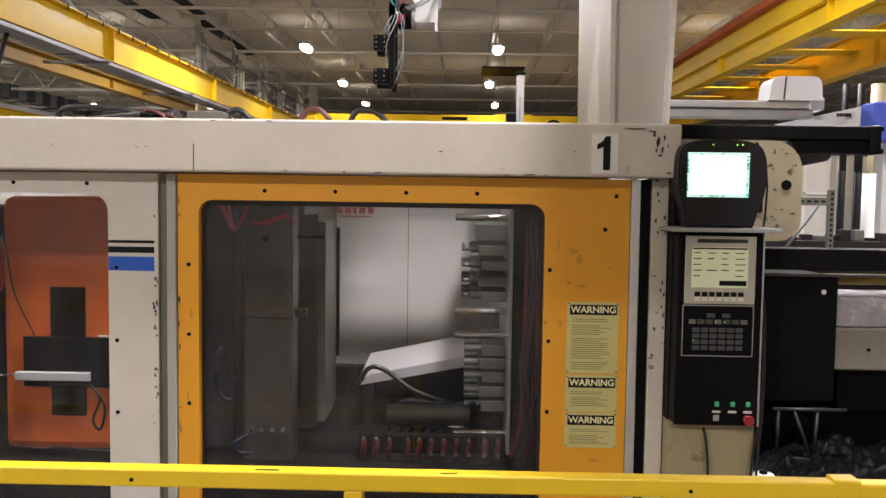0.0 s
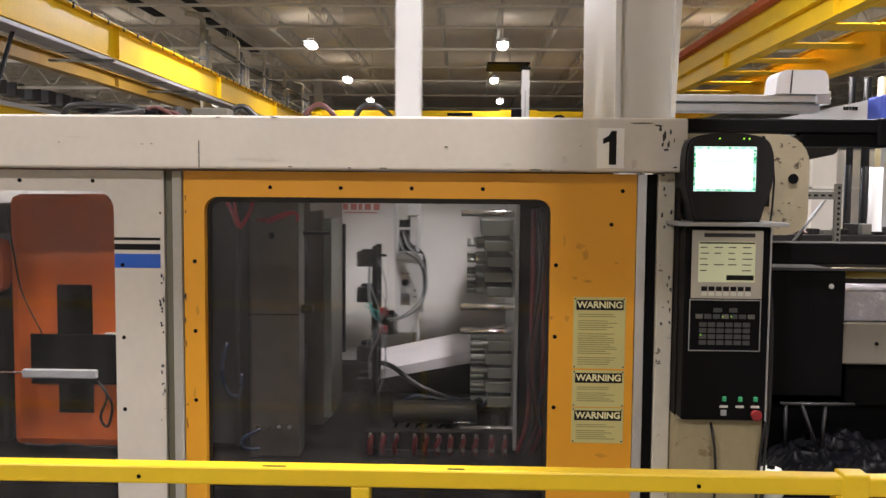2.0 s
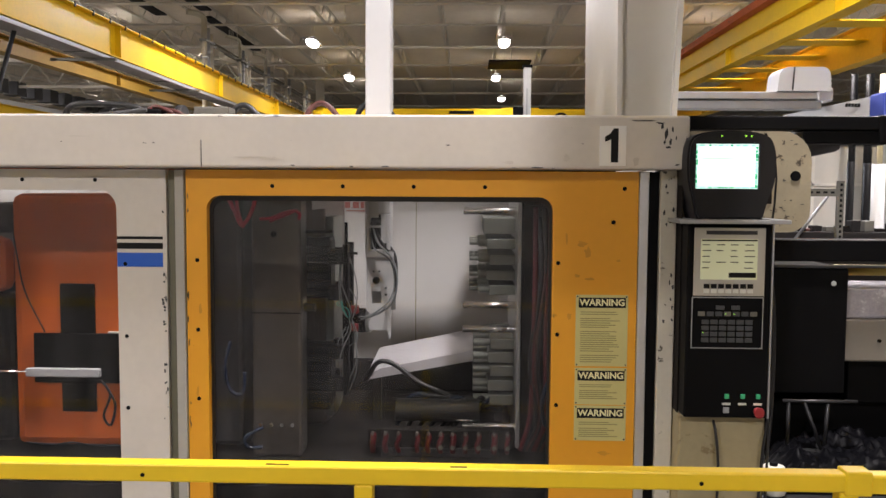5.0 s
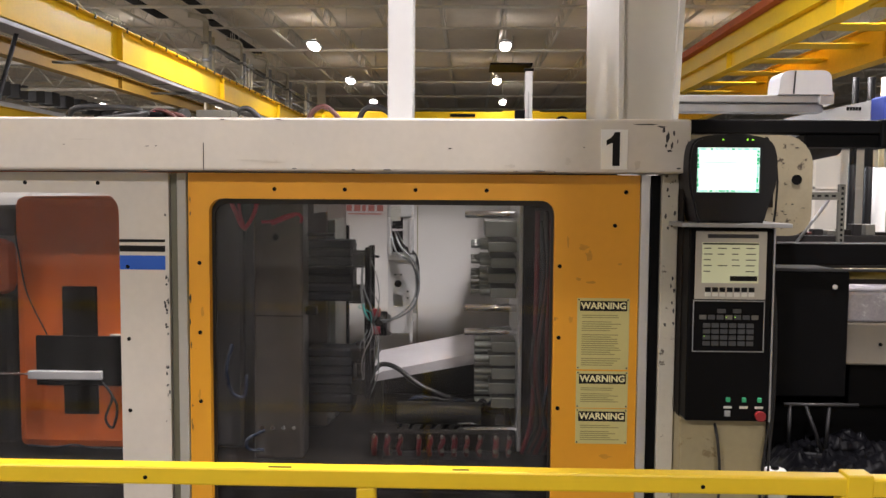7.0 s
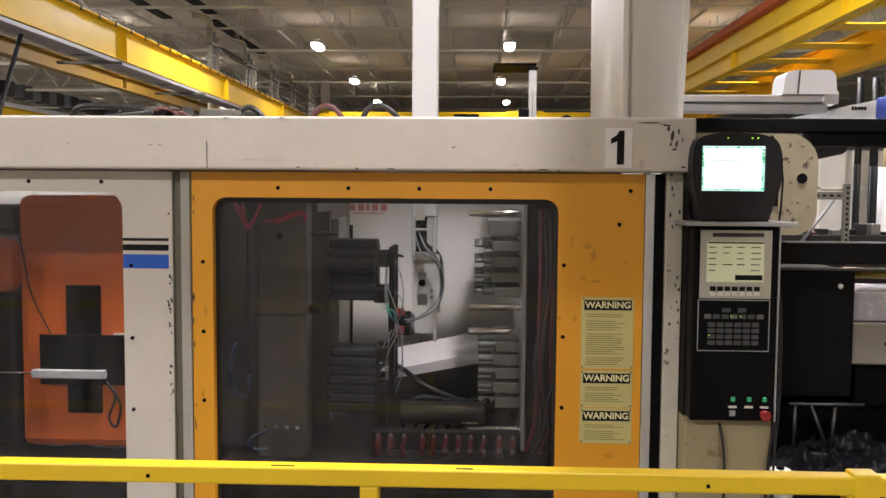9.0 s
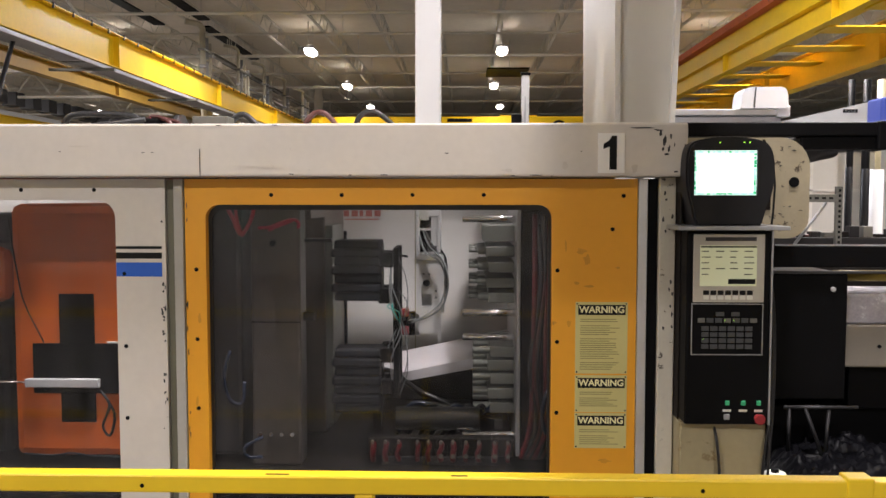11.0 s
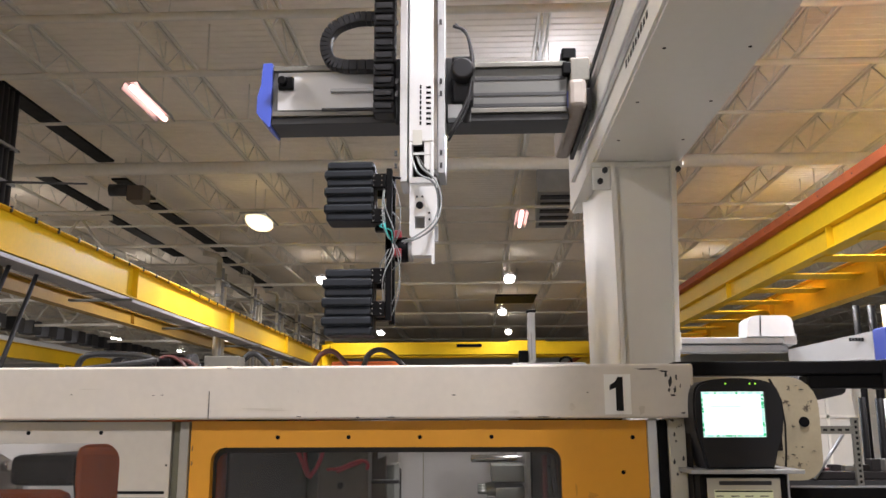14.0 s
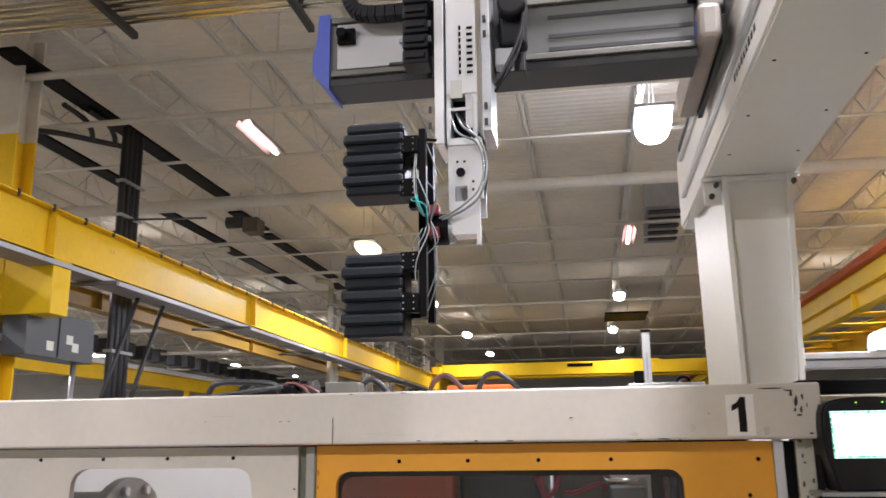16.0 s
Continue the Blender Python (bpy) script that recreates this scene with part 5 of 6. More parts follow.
while x < 1.012:
    w = rnd.uniform(0.008, 0.026)
    part("screen_tile", box(x, x + w, CY - 0.0052, CY - 0.0042, 1.7005, 1.706), SCREEN_GREEN if rnd.random() < 0.6 else SCREEN_PALE, scr)
    part("screen_tile", box(x, x + w * 0.7, CY - 0.0052, CY - 0.0042, 1.8395, 1.846), SCREEN_PALE if rnd.random() < 0.7 else SCREEN_GREEN, scr)
    x += w + rnd.uniform(0.002, 0.008)
part("screen_row", box(0.85, 0.955, CY - 0.0052, CY - 0.0042, 1.798, 1.801), glow("grey_screen_row", (0.5, 0.6, 0.56), 0.7), scr)
for x in (0.905, 0.985, 1.003):
    part("indicator", cyl((x, CY - 0.0165, 1.874), (x, CY - 0.013, 1.874), 0.0026, 8), LED_GREEN, mo, "green indicator light")
part("stand", box(0.88, 1.02, CY + 0.02, CY + 0.12, 1.596, 1.62, 0.005), BLACK_PLASTIC, mo)

# ---------------------------------------------------------------- injection unit
iu = thing("injection_unit", "black injection unit with worn cream barrel cover", "injection unit")
ol = [(0.86, 1.912), (0.86, 1.54)] + [(1.248 + 0.08 * math.cos(radians(a)), 1.62 + 0.08 * math.sin(radians(a))) for a in range(-90, 1, 15)]
ol += [(1.218 + 0.11 * math.cos(radians(a)), 1.802 + 0.11 * math.sin(radians(a))) for a in range(0, 91, 15)]
part("barrel_cover", slab(ol, 0.15, 0.55), BARREL_CREAM, iu, "worn cream barrel cover")
part("cover_rim", slab([(1.15, 1.905), (1.160, 1.905), (1.195, 1.83), (1.204, 1.74), (1.20, 1.64), (1.19, 1.545), (1.182, 1.545), (1.193, 1.64), (1.197, 1.74), (1.187, 1.83)], 0.1475, 0.15), INK, iu, "dark cover edge")
rnd = random.Random(23)
for k in range(18):
    cx, cz = rnd.choice(((1.225, 1.65), (1.25, 1.85), (1.20, 1.60), (1.29, 1.80), (1.27, 1.62), (1.23, 1.77), (1.10, 1.90)))
    part("paint_chip", fleck(cx + rnd.uniform(-0.03, 0.03), cz + rnd.uniform(-0.04, 0.04) * (cz < 1.89), rnd.uniform(0.004, 0.022), rnd.uniform(0.002, 0.006), 0.1488, 0.152, rnd), DARK_STEEL, iu, "dark paint chip")
part("cover_hole", cyl((1.27, 0.1465, 1.748), (1.27, 0.152, 1.748), 0.019, 18), BLACK, iu, "dark round hole")
part("cover_patch", box(1.09, 1.185, 0.1465, 0.15, 1.645, 1.775), DARK_BROWN, iu, "brown rusted patch")
part("top_beam", box(0.83, 1.66, 0.26, 0.36, 1.925, 1.978, 0.006), BLACK, iu, "long black beam")
part("top_beam", box(1.34, 1.66, 0.27, 0.36, 1.875, 1.924, 0.006), BLACK, iu)
part("beam_end", box(1.62, 1.664, 0.25, 0.37, 1.872, 1.982, 0.008), BLACK, iu)
for z in (1.885, 1.972):
    part("beam_pin", cyl((1.64, 0.30, z), (1.69, 0.30, z), 0.010, 10), BLACK, iu)
part("nozzle_motor", cyl((1.32, 0.6, 1.86), (1.60, 0.6, 1.92), 0.06, 14, bev=0.01), DARK_STEEL, iu)
part("carriage_beam", box(1.22, 2.9, 0.30, 0.42, 1.42, 1.505, 0.006), BLACK, iu, "black carriage beam")
part("guide_edge", box(1.24, 2.9, 0.285, 0.30, 1.397, 1.408, 0.002), DARK_STEEL, iu, "dark guide edge")
part("front_cover", box(1.235, 1.545, 0.30, 0.7, 0.90, 1.395, 0.006), BLACK, iu, "black front cover")
part("screw", cyl((1.487, 0.292, 1.335), (1.487, 0.30, 1.335), 0.010, 12, bev=0.002), ALU, iu, "bright screw")
part("brass_tube", cyl((1.55, 0.45, 1.375), (2.6, 0.45, 1.375), 0.022, 14), mat("dull_brass", (0.32, 0.24, 0.06), 0.4, 0.6, var=0.2), iu)
part("base", box(1.22, 2.9, 0.45, 1.4, 0.0, 0.84, 0.01), BLACK, iu)
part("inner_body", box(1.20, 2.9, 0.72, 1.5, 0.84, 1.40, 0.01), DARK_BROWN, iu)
gb = thing("grey_housing", "grey gearbox housing with a crumpled plastic sheet", "housing")
part("body", box(1.555, 2.5, 0.34, 0.68, 1.02, 1.19, 0.008), mat("warm_grey_paint", (0.20, 0.18, 0.15), 0.5, var=0.08), gb)
part("wrapped_top", box(1.555, 2.5, 0.345, 0.68, 1.192, 1.31, 0.01), mat("creased_clear_film", (0.36, 0.345, 0.375), 0.25, var=0.4, scale=9, chips=(0.55, 0.53, 0.57), amount=0.18, chip_scale=9), gb, "creased clear film")
part("bolt", cyl((1.69, 0.332, 1.105), (1.69, 0.34, 1.105), 0.007, 10), BLACK, gb)
part("foot", box(1.6, 2.4, 0.4, 0.66, 0.84, 1.02, 0.006), BLACK, gb)
fr_ = thing("steel_stand", "small grey steel stand beside the black covers", "stand")
for x0, z0, x1, z1 in ((1.30, 0.70, 1.30, 0.885), (1.36, 0.885, 1.43, 0.70), (1.44, 0.70, 1.45, 0.88), (1.28, 0.888, 1.56, 0.888)):
    a, b_ = Vector((x0, 0.22, z0)), Vector((x1, 0.22, z1))
    part("strut", cyl(a, b_, 0.008, 4), DARK_STEEL, fr_)
part("foot", box(1.29, 1.46, 0.2, 0.24, 0.60, 0.70), DARK_STEEL, fr_)
tb = thing("work_table", "dark work table beside the injection unit", "table")
part("tabletop", box(1.115, 2.8, -0.07, 0.44, 0.57, 0.605, 0.004), DARK_STEEL, tb)
for x in (1.26, 2.74):
    for y in (0.0, 0.38):
        part("leg", box(x - 0.02, x + 0.02, y - 0.02, y + 0.02, 0, 0.57), DARK_STEEL, tb)
bm = bmesh.new()
nx, ny = 120, 40
grid = []
for i in range(nx):
    row = []
    for j in range(ny):
        x, y = 1.175 + 1.3 * i / (nx - 1), -0.02 + 0.42 * j / (ny - 1)
        e = min(1.0, 11 * min(i / (nx - 1), 1 - i / (nx - 1), j / (ny - 1), 1 - j / (ny - 1)))
        f1 = noise.noise(Vector((x * 7, y * 7, 0.3)))
        f2 = abs(noise.noise(Vector((x * 34, y * 34, 3.3))))
        row.append(bm.verts.new((x, y, 0.607 + e * (0.095 + 0.05 * f1 + 0.05 * f2))))
    grid.append(row)
for i in range(nx - 1):
    for j in range(ny - 1):
        bm.faces.new((grid[i][j], grid[i + 1][j], grid[i + 1][j + 1], grid[i][j + 1]))
for q in bm.faces:
    q.smooth = True
fm = tagged(mesh_object("plastic_sheet", bm, FILM), "sheet of crumpled glossy black plastic film on the table", "plastic film")
pl = thing("white_jug", "white rounded plastic jug on the dark table", "jug")
part("body", cyl((1.165, -0.02, 0.606), (1.165, -0.02, 0.715), 0.045, 20, 0.040, bev=0.015), PALE, pl)
part("cap", cyl((1.160, -0.03, 0.715), (1.160, -0.03, 0.728), 0.014, 14), BLACK, pl, "black screw cap")
part("grip", cyl((1.175, -0.066, 0.66), (1.175, -0.055, 0.67), 0.012, 12), BLACK, pl, "dark mark on the side")

# ---------------------------------------------------------------- behind, to the east
structure("wall_partition", box(4.2, 24, 17.0, 17.15, 0, 2.75), mat("white_partition_paint", (0.58, 0.555, 0.50), 0.6, var=0.06, scale=0.7), "white panelled partition wall", "wall")
for k in range(14):
    tagged(mesh_object("partition_post", box(4.4 + 1.2 * k, 4.46 + 1.2 * k, 16.95, 17.0, 0, 2.75), STEELWORK), "slim white post of the partition wall", "post", "partition posts")
tagged(mesh_object("partition_rail", box(4.2, 24, 16.95, 16.995, 1.85, 1.91), STEELWORK), "slim white rail along the partition wall", "rail")
rk = thing("slotted_rack", "grey slotted-angle steel rack with clutter", "rack")
RYY = 3.6
for x in (2.905, 3.9):
    bm = box(x, x + 0.045, RYY, RYY + 0.04, 0, 1.78)
    part("upright", bm, TRAY_GREY, rk)
    for k in range(12):
        part("slot", box(x + 0.014, x + 0.032, RYY - 0.002, RYY + 0.001, 1.30 + 0.04 * k, 1.32 + 0.04 * k), BLACK, rk)
part("cross_bar", box(2.55, 2.906, RYY - 0.004, RYY + 0.02, 1.66, 1.72, 0.002), TRAY_GREY, rk)
for k in range(6):
    part("slot", box(2.57 + 0.055 * k, 2.60 + 0.055 * k, RYY - 0.006, RYY - 0.003, 1.683, 1.698), BLACK, rk)
part("shelf", box(2.4, 4.2, RYY + 0.05, RYY + 0.6, 1.28, 1.32, 0.003), DARK_STEEL, rk)
part("brace", cyl((2.60, RYY + 0.03, 1.33), (2.84, RYY + 0.03, 1.66), 0.012, 4), GREY_STEEL, rk)
for x in (2.5, 4.1):
    part("leg", box(x, x + 0.05, RYY + 0.3, RYY + 0.35, 0, 1.28), DARK_STEEL, rk)
pt2 = thing("parts_tray", "dark parts tray full of clutter on the rack shelf", "tray")
part("tray_body", box(2.42, 4.1, RYY + 0.07, RYY + 0.5, 1.3205, 1.385, 0.01), DARK_POLE, pt2)
rnd = random.Random(22)
for k in range(16):
    x = 2.46 + 0.1 * k
    part("loose_piece", box(x, x + rnd.uniform(0.04, 0.09), RYY + 0.10, RYY + 0.2, 1.386, 1.386 + rnd.uniform(0.02, 0.09), 0.004), (DARK_POLE, TRAY_GREY, DARK_BROWN)[k % 3], pt2)
rnd = random.Random(21)
cl_ = thing("cable_clutter", "tangle of cables and hoses on the rack", "cables")
for k in range(9):
    x = 2.5 + 0.12 * k
    p = [(x, RYY + 0.2, 1.325), (x + 0.1, RYY + 0.15, 1.36 + 0.05 * rnd.random()), (x + 0.25, RYY + 0.2, 1.35 + 0.07 * rnd.random()), (x + 0.4, RYY + 0.25, 1.33)]
    part("cable", tube(p, 0.012), (RUBBER, COPPER, RUBBER, DIM_RED)[k % 4], cl_)
for x, y, r_, top, mt, lab in ((3.254, 4.2, 0.028, 1.95, BLACK, "dark steel pole behind the rack"), (3.577, 4.6, 0.035, 1.95, BLACK, "dark steel pole behind the rack"), (3.77, 4.8, 0.06, 1.95, WHITE, "white painted round pole"),
                               (8.69, 16.5, 0.075, 4.35, BLACK, "dark steel riser pipe"), (9.04, 16.5, 0.09, 4.35, BLACK, "dark steel riser pipe"), (9.42, 16.5, 0.16, 4.35, CREAM_DIRTY, "cream painted round pole")):
    po = thing("pole", lab, "pole", "poles behind the machine")
    part("shaft", cyl((x, y, 0), (x, y, top), r_, 14), mt, po)
    part("base", cyl((x, y, 0), (x, y, 0.02), r_ * 2.2, 14), mt, po)
r2 = thing("second_robot", "grey take-out robot on the neighbouring machine", "robot")
part("slide_beam", box(1.9, 3.80, 6.0, 6.2, 2.66, 2.735, 0.01), ALU, r2)
part("slide_beam", box(1.9, 3.75, 6.05, 6.25, 2.56, 2.655, 0.01), GREY_STEEL, r2)
part("end_block", box(3.68, 3.83, 5.97, 6.25, 2.64, 2.77, 0.008), ALU, r2)
ol = [(3.25, 2.737), (3.80, 2.737)] + [(3.70 + 0.09 * math.cos(radians(a)), 2.895 + 0.09 * math.sin(radians(a))) for a in range(0, 91, 15)] + [(3.37 + 0.105 * math.cos(radians(a)), 2.88 + 0.105 * math.sin(radians(a))) for a in range(90, 181, 15)]
part("motor_cover", slab(ol, 5.95, 6.3), WHITE, r2, "white rounded motor cover")
part("cover_seam", slab([(3.395, 2.74), (3.41, 2.74), (3.425, 2.98), (3.41, 2.98)], 5.945, 5.95), DARK_STEEL, r2)
tr2 = thing("traverse_rail", "ivory traverse rail of the neighbouring robot", "rail")
part("beam", box(1.78, 1.95, 4.8, 8.6, 2.40, 2.559, 0.01), IVORY, tr2)
part("column", box(1.75, 1.95, 6.6, 6.8, 0.0, 2.40, 0.01), IVORY, tr2)
r3 = thing("third_robot", "white robot beam with blue end cap", "robot")
bm = bmesh.new()
a0, a1 = (3.62, 6.8), (4.03, 5.6)
v = []
for (x, y), zt, zb in ((a0, 2.56, 2.42), (a1, 2.64, 2.36)):
    for dx in (0, 0.25):
        v += [bm.verts.new((x + dx, y, zb)), bm.verts.new((x + dx, y, zt))]
for q in ((0, 1, 5, 4), (2, 6, 7, 3), (1, 3, 7, 5), (0, 4, 6, 2), (0, 2, 3, 1), (4, 5, 7, 6)):
    bm.faces.new([v[i] for i in q])
bmesh.ops.recalc_face_normals(bm, faces=bm.faces[:])
part("beam", bm, WHITE, r3)
part("end_cap", box(4.03, 4.50, 5.3, 5.6, 2.28, 2.66, 0.02), BLUE_CAP, r3, "blue plastic end cap")
part("column", box(4.3, 4.5, 5.65, 5.85, 0, 2.34, 0.01), WHITE, r3)
for k in range(7):
    part("printed_mark", box(3.86 + 0.03 * k - 0.012, 3.866 + 0.03 * k, 5.70, 5.72, 2.55, 2.585), INK, r3)

# ---------------------------------------------------------------- behind, to the west
def cross_truss(y, x0, x1, z0, z1):
    """A white open-web girder that spans the next bay."""
    ob = thing("bay_truss", "white open-web steel truss spanning the next bay", "truss", "trusses of the next bay")
    for z in (z0, z1):
        part("chord", box(x0, x1, y - 0.06, y + 0.06, z - 0.05, z + 0.05), STEELWORK, ob)
    n_ = int((x1 - x0) / 1.5)
    dx = (x1 - x0) / n_
    for k in range(n_):
        a, b_ = x0 + dx * k, x0 + dx * (k + 1)
        m_ = (a + b_) / 2
        part("web_member", cyl((a, y, z0), (m_, y, z1), 0.035, 6), STEELWORK, ob)
        part("web_member", cyl((m_, y, z1), (b_, y, z0), 0.035, 6), STEELWORK, ob)


for y in (17.0, 24.0, 31.0, 38.0, 45.0, 52.0):
    cross_truss(y, -32.005, -8.9, 5.75, 6.75)
for y in (12, 34, 56):
    fc = thing("girder_post", "yellow steel post under the far runway girder", "post", "far girder posts")
    part("shaft", box(-18.3, -18.1, y - 0.1, y + 0.1, 0, 4.352, 0.01), CRANE_YELLOW, fc)
    part("base", box(-18.4, -18.0, y - 0.2, y + 0.2, 0, 0.03), CRANE_YELLOW, fc)
gw = girder("runway_girder", -18.2, 4.35, 4.95, 0.3, CRANE_YELLOW, "yellow runway girder of the far bay")
tagged(mesh_object("cable_duct", box(-18.2, -18.06, -10, 58, 4.948, 5.14, 0.01), WHITE), "long white cable duct along the far girder", "duct")
for k in range(30):
    hb = thing("hanging_heater", "dark grey box hung over the far bay", "heater box", "dark boxes over the far bay")
    y = 16.0 + 1.35 * k
    part("case", box(-18.6, -18.0, y, y + 0.7, 5.40, 5.95, 0.02), DARK_STEEL, hb)
    part("hanger", cyl((-18.3, y + 0.35, 5.95), (-18.3, y + 0.35, ROOF_Z + 0.01), 0.012, 6), STEELWORK, hb)
eb = thing("electrical_box", "grey electrical box on the building column", "electrical box")
part("case", box(-7.75, -7.35, 7.15, 8.75, 3.02, 3.66, 0.01), mat("grey_enclosure", (0.075, 0.08, 0.085), 0.45, var=0.1), eb)
part("door_split", box(-7.349, -7.345, 7.85, 7.88, 3.04, 3.64), BLACK, eb)
for y0, z0 in ((8.05, 3.25), (8.2, 3.15), (7.6, 3.12)):
    part("label", box(-7.349, -7.346, y0, y0 + 0.16, z0, z0 + 0.13), PALE, eb)
part("conduit", cyl((-7.5, 8.5, 1.0), (-7.5, 8.5, 3.02), 0.04, 10), GREY_STEEL, eb)
part("arm", box(-7.9, -7.7, 6.3, 7.2, 3.2, 3.3), GREY_STEEL, eb)
cb = thing("conduit_bundle", "bundle of dark conduits rising to the roof", "conduits")
for k in range(4):
    part("conduit", cyl((-7.62, 9.65 + 0.16 * k, 0.0), (-7.62, 9.65 + 0.16 * k, 7.2), 0.06, 10), DARK_STEEL, cb)
for z in (3.3, 5.6, 6.2):
    part("strap", box(-7.70, -7.54, 9.58, 10.22, z, z + 0.05), GREY_STEEL, cb)
part("cross_conduit", tube([(-7.62, 9.75, 6.86), (-8.0, 9.3, 6.86), (-8.4, 8.85, 6.86), (-8.9, 8.6, 6.86)], 0.05, 8), DARK_STEEL, cb)
for k in (0, 1):
    part("cross_conduit", tube([(-7.75 - 0.25 * k, 9.55 - 0.28 * k, 6.86), (-7.75 - 0.25 * k, 9.5 - 0.28 * k, 7.0), (-7.75 - 0.25 * k, 9.3 - 0.28 * k, 7.12), (-7.75 - 0.25 * k, 8.7 - 0.28 * k, 7.15)], 0.045, 8), DARK_STEEL, cb)
part("cross_conduit", cyl((-7.58, 9.7, 5.55), (-7.0, 11.6, 6.05), 0.02, 8), DARK_STEEL, cb)
bs = thing("stay_struts", "pair of dark steel struts under the girder", "struts")
for y in (8.7, 9.55):
    part("strut", cyl((-7.3, y, 2.0), (-7.25, y + 1.15, 4.36), 0.045, 4), DARK_STEEL, bs)
for y, n_, r_, gap in ((22.0, 3, 0.085, 0.30), (25.9, 4, 0.05, 0.42), (29.6, 3, 0.06, 0.5), (33.2, 2, 0.07, 0.6), (37.2, 3, 0.07, 0.6)):
    vp = thing("vent_pipes", "bright vent pipes rising behind the girder", "pipes", "galvanised pipe groups")
    for k in range(n_):
        part("pipe", cyl((-7.7, y + gap * k, 0.0), (-7.7, y + gap * k, 6.55 - 0.12 * k), r_, 12), PALE_PIPE if k != 1 else GREY_STEEL, vp)
        part("pipe_coupling", cyl((-7.7, y + gap * k, 5.5 + 0.2 * k), (-7.7, y + gap * k, 5.6 + 0.2 * k), r_ * 1.2, 12), GREY_STEEL, vp)
    part("elbow", tube([(-7.7, y, 6.5), (-7.7, y, 6.66), (-7.8, y - 0.1, 6.76), (-8.1, y - 0.3, 6.8)], r_, 10), PALE_PIPE, vp)
    part("pipe_clamp", box(-7.80, -7.60, y - 0.15, y + gap * (n_ - 1) + 0.15, 6.0, 6.06), TRAY_GREY, vp)
for k, (x, z, r_) in enumerate(((-7.95, 6.25, 0.035), (-8.1, 6.25, 0.05), (-8.25, 6.28, 0.03), (-8.05, 5.75, 0.04))):
    cr = thing("conduit_run", "slim steel conduit running along the girder", "conduit", "conduit runs along the girder")
    part("conduit", cyl((x, 23.0 + 1.5 * k, z), (x, 56.0, z), r_, 8), GREY_STEEL if k % 2 else TRAY_GREY, cr)
    for y in (26.0, 33.0, 40.0, 47.0):
        part("hanger", cyl((x, y + 0.3 * k, z), (x, y + 0.3 * k, ROOF_Z + 0.01), 0.012, 5), STEELWORK, cr)
for x, y0, y1 in ((-7.73, 6.6, 13.9), (-8.0, 15.2, 17.0), (-8.1, 17.4, 23.5), (-9.4, 8.4, 13.2), (-9.6, 14.8, 18.0), (-9.75, 18.6, 24.2), (-8.4, 24.5, 31)):
    lv = thing("roof_louvre", "long dark louvre strip under the roof", "louvre", "dark louvres")
    part("strip", box(x - 0.18, x + 0.18, y0, y1, 7.19, 7.24, 0.01), BLACK, lv)
    for y in (y0 + 0.3, y1 - 0.3):
        part("hanger", cyl((x, y, 7.23), (x, y, ROOF_Z + 0.01), 0.01, 5), STEELWORK, lv)
uh = thing("unit_heater", "brown unit heater hung under the roof", "heater")
part("case", box(-7.27, -6.92, 13.95, 14.4, 6.38, 6.70, 0.02), mat("brown_enamel", (0.10, 0.075, 0.055), 0.5, var=0.1), uh)
part("fan", cyl((-7.66, 14.05, 6.62), (-7.275, 14.05, 6.62), 0.13, 16), DARK_STEEL, uh)
part("hanger", cyl((-7.1, 14.2, 6.695), (-7.1, 14.2, ROOF_Z + 0.01), 0.012, 6), STEELWORK, uh)
rv = thing("roof_vent", "grey louvred roof vent", "vent")
part("frame", slab([(1.55, 16.4), (2.35, 16.4), (2.55, 20.2), (1.75, 20.2)], 0, 0.72), GREY_STEEL, rv)
rv.children[0].data.transform(Matrix(((1, 0, 0, 0), (0, 0, 1, 0), (0, 1, 0, 7.10), (0, 0, 0, 1))))
for k in range(5):
    part("slat", box(1.65 + 0.04 * k, 2.4 + 0.04 * k, 16.7 + 0.7 * k, 17.0 + 0.7 * k, 7.07, 7.10), DARK_STEEL, rv)
hp = thing("baffle", "dark panel hung from the roof far off", "panel")
part("panel", box(0.80, 2.42, 29.7, 31.9, 6.60, 6.66, 0.01), BLACK, hp)
part("hanger", cyl((1.7, 30.5, 6.65), (1.7, 30.5, ROOF_Z + 0.01), 0.02, 6), STEELWORK, hp)
for x, y in ((-5.45, 5.35), (-3.18, 5.6), (1.6, 5.8)):
    sc = thing("strut_channel", "dark strut channel carrying roof conduits", "channel", "strut channels")
    part("channel", box(x - 0.04, x + 0.04, y - 0.9, y + 0.73, 6.87, 6.962, 0.006), DARK_STEEL, sc)
    part("hanger", cyl((x, y + 0.6, 6.96), (x, y + 0.6, ROOF_Z + 0.01), 0.008, 5), STEELWORK, sc)
for k in range(5):
    rc = thing("roof_conduit", "bright conduit run under the roof", "conduit", "roof conduits")
    y = 5.80 - 0.13 * k - 0.05 * (k > 1)
    part("conduit", cyl((-9.5, y - 0.02, 7.0), (5.5, y + 0.25, 7.0), 0.034 + 0.012 * (k in (1, 3)), 10), BRIGHT_PIPE, rc)
    for x in (-7.2, -0.5, 3.5):
        part("hanger", cyl((x, y + 0.02 + 0.018 * (x + 7.2), 7.0), (x, y + 0.02 + 0.018 * (x + 7.2), ROOF_Z + 0.01), 0.008, 5), STEELWORK, rc)


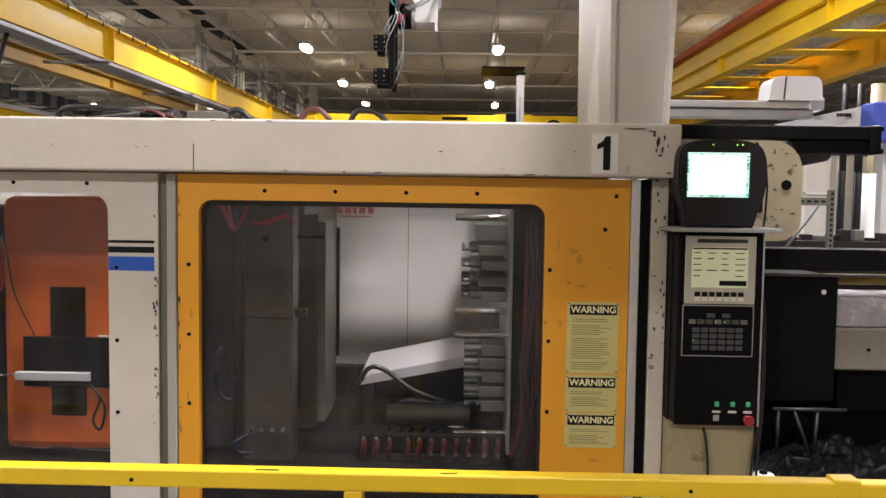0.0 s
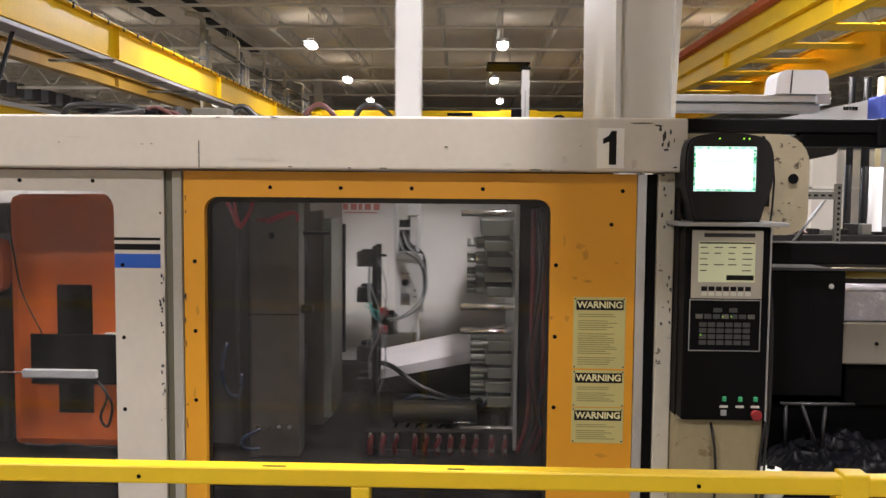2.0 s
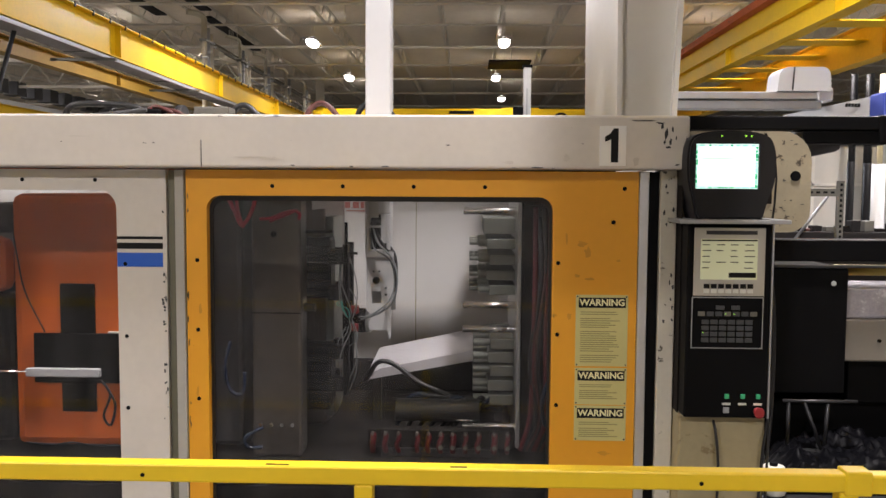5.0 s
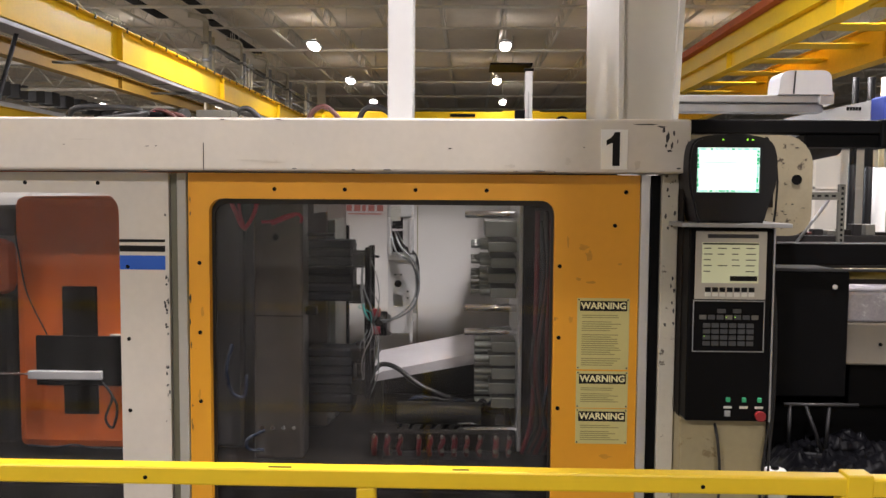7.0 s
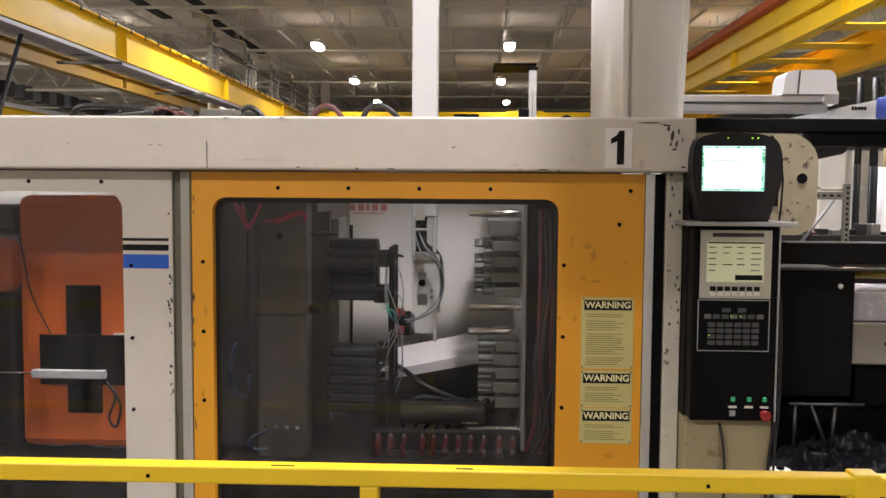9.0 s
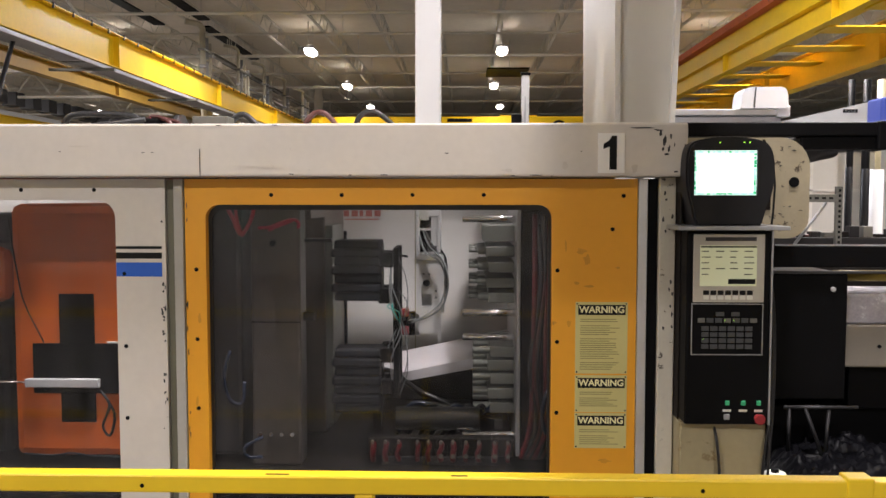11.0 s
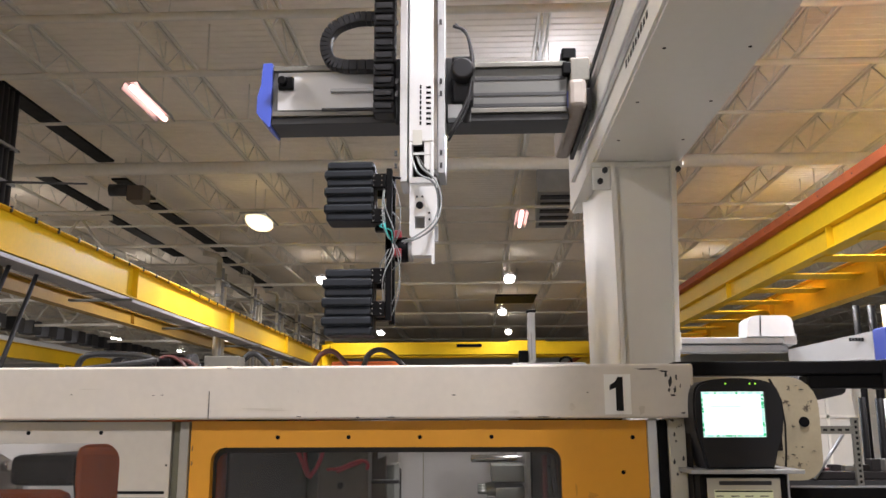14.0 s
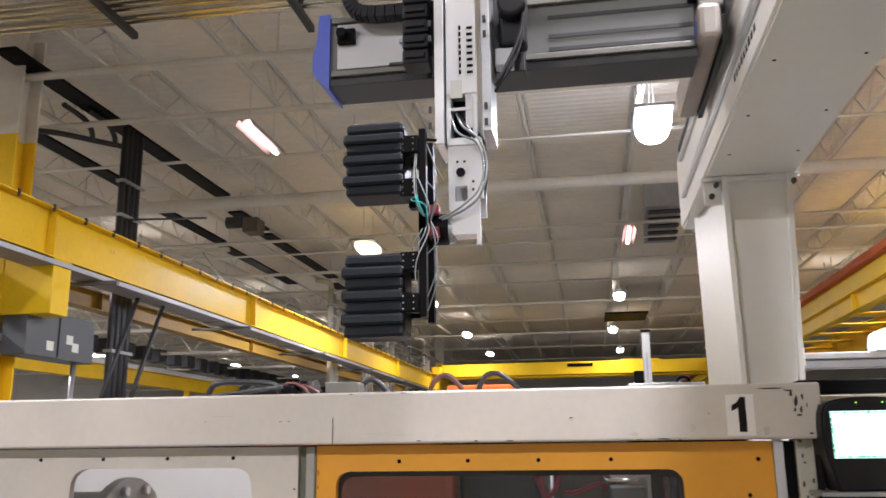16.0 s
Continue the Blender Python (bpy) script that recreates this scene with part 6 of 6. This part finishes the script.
def motions():
    still = pose(0, 0, 0)
    walk(mp, [(0, still), (12.9, still), (13.2, pose(0.05, 0, 0)), (13.5, pose(0.16, 0, 0)), (14.0, pose(0.26, 0, 0)), (14.5, pose(0.36, 0, 0)),
              (15.0, pose(0.477, 0, 0)), (15.5, pose(0.605, 0, 0)), (16.0, pose(0.74, 0, 0))])
    slide = [(0, 0), (13.0, 0), (13.25, -0.012), (13.5, -0.045), (14.0, -0.174), (14.5, -0.37), (15.0, -0.583), (15.5, -0.809), (16.0, -1.033)]
    walk(cs, [(t, pose(0, y, 0)) for t, y in slide])
    # seconds, along the cross slide, along the traverse beam, height
    arm = [(0, 0.018, 0, -0.02), (0.15, 0.02, 0, -0.04), (0.3, 0.022, 0, -0.12), (0.45, 0.025, 0, -0.42), (0.6, 0.028, 0, -0.73), (0.9, 0.03, 0, -1.13), (1.2, 0.034, 0, -1.38), (1.5, 0.034, 0, -1.41),
           (1.75, 0.02, 0, -1.41), (2.0, -0.073, 0, -1.41), (2.2, -0.175, 0, -1.41), (2.4, -0.213, 0, -1.41), (2.6, -0.22, 0, -1.41), (4.2, -0.22, 0, -1.41), (4.9, -0.215, 0, -1.41),
           (6.3, -0.155, 0, -1.41), (7.0, -0.122, 0, -1.41), (8.0, -0.076, 0, -1.41), (9.0, -0.031, 0, -1.41), (9.2, -0.025, 0, -1.41), (10.0, 0.005, 0, -1.41), (10.8, 0.015, 0, -1.41),
           (11.1, 0.015, 0, -1.34), (11.3, 0.015, 0, -1.19), (11.5, 0.013, 0, -1.03), (11.8, 0.01, 0, -0.66), (12.0, 0.008, 0, -0.44), (12.3, 0.005, 0, -0.15), (12.5, 0.003, 0, -0.05), (12.8, 0, 0, 0),
           (13.0, 0, 0, 0), (13.25, 0, -0.012, 0), (13.5, 0, -0.045, 0), (14.0, -0.04, -0.174, 0), (14.5, -0.086, -0.37, 0), (15.0, -0.13, -0.583, 0), (15.5, -0.175, -0.809, 0), (16.0, -0.218, -1.033, 0)]
    walk(ar, [(t, pose(x, y, z)) for t, x, y, z in arm])
    walk(ac, [(t, pose(x, y, 0)) for t, x, y, z in arm])
    held = [(0, -0.33), (2.2, -0.33), (2.5, -0.285), (3.0, -0.26), (3.5, -0.24), (4.2, -0.22)]
    rows = [(t, pose(x, 0, -1.41)) for t, x in held] + [(t, pose(x, y, z)) for t, x, y, z in arm if t > 4.3]
    walk(up_part, rows)
    walk(low_part, rows)
    walk(r2, [(0, still), (8.95, still), (9.2, pose(0, 0.15, 0)), (9.7, pose(0, 0.7, 0)), (10.2, pose(0, 1.1, 0)), (16.0, pose(0, 1.1, 0))])


motions()
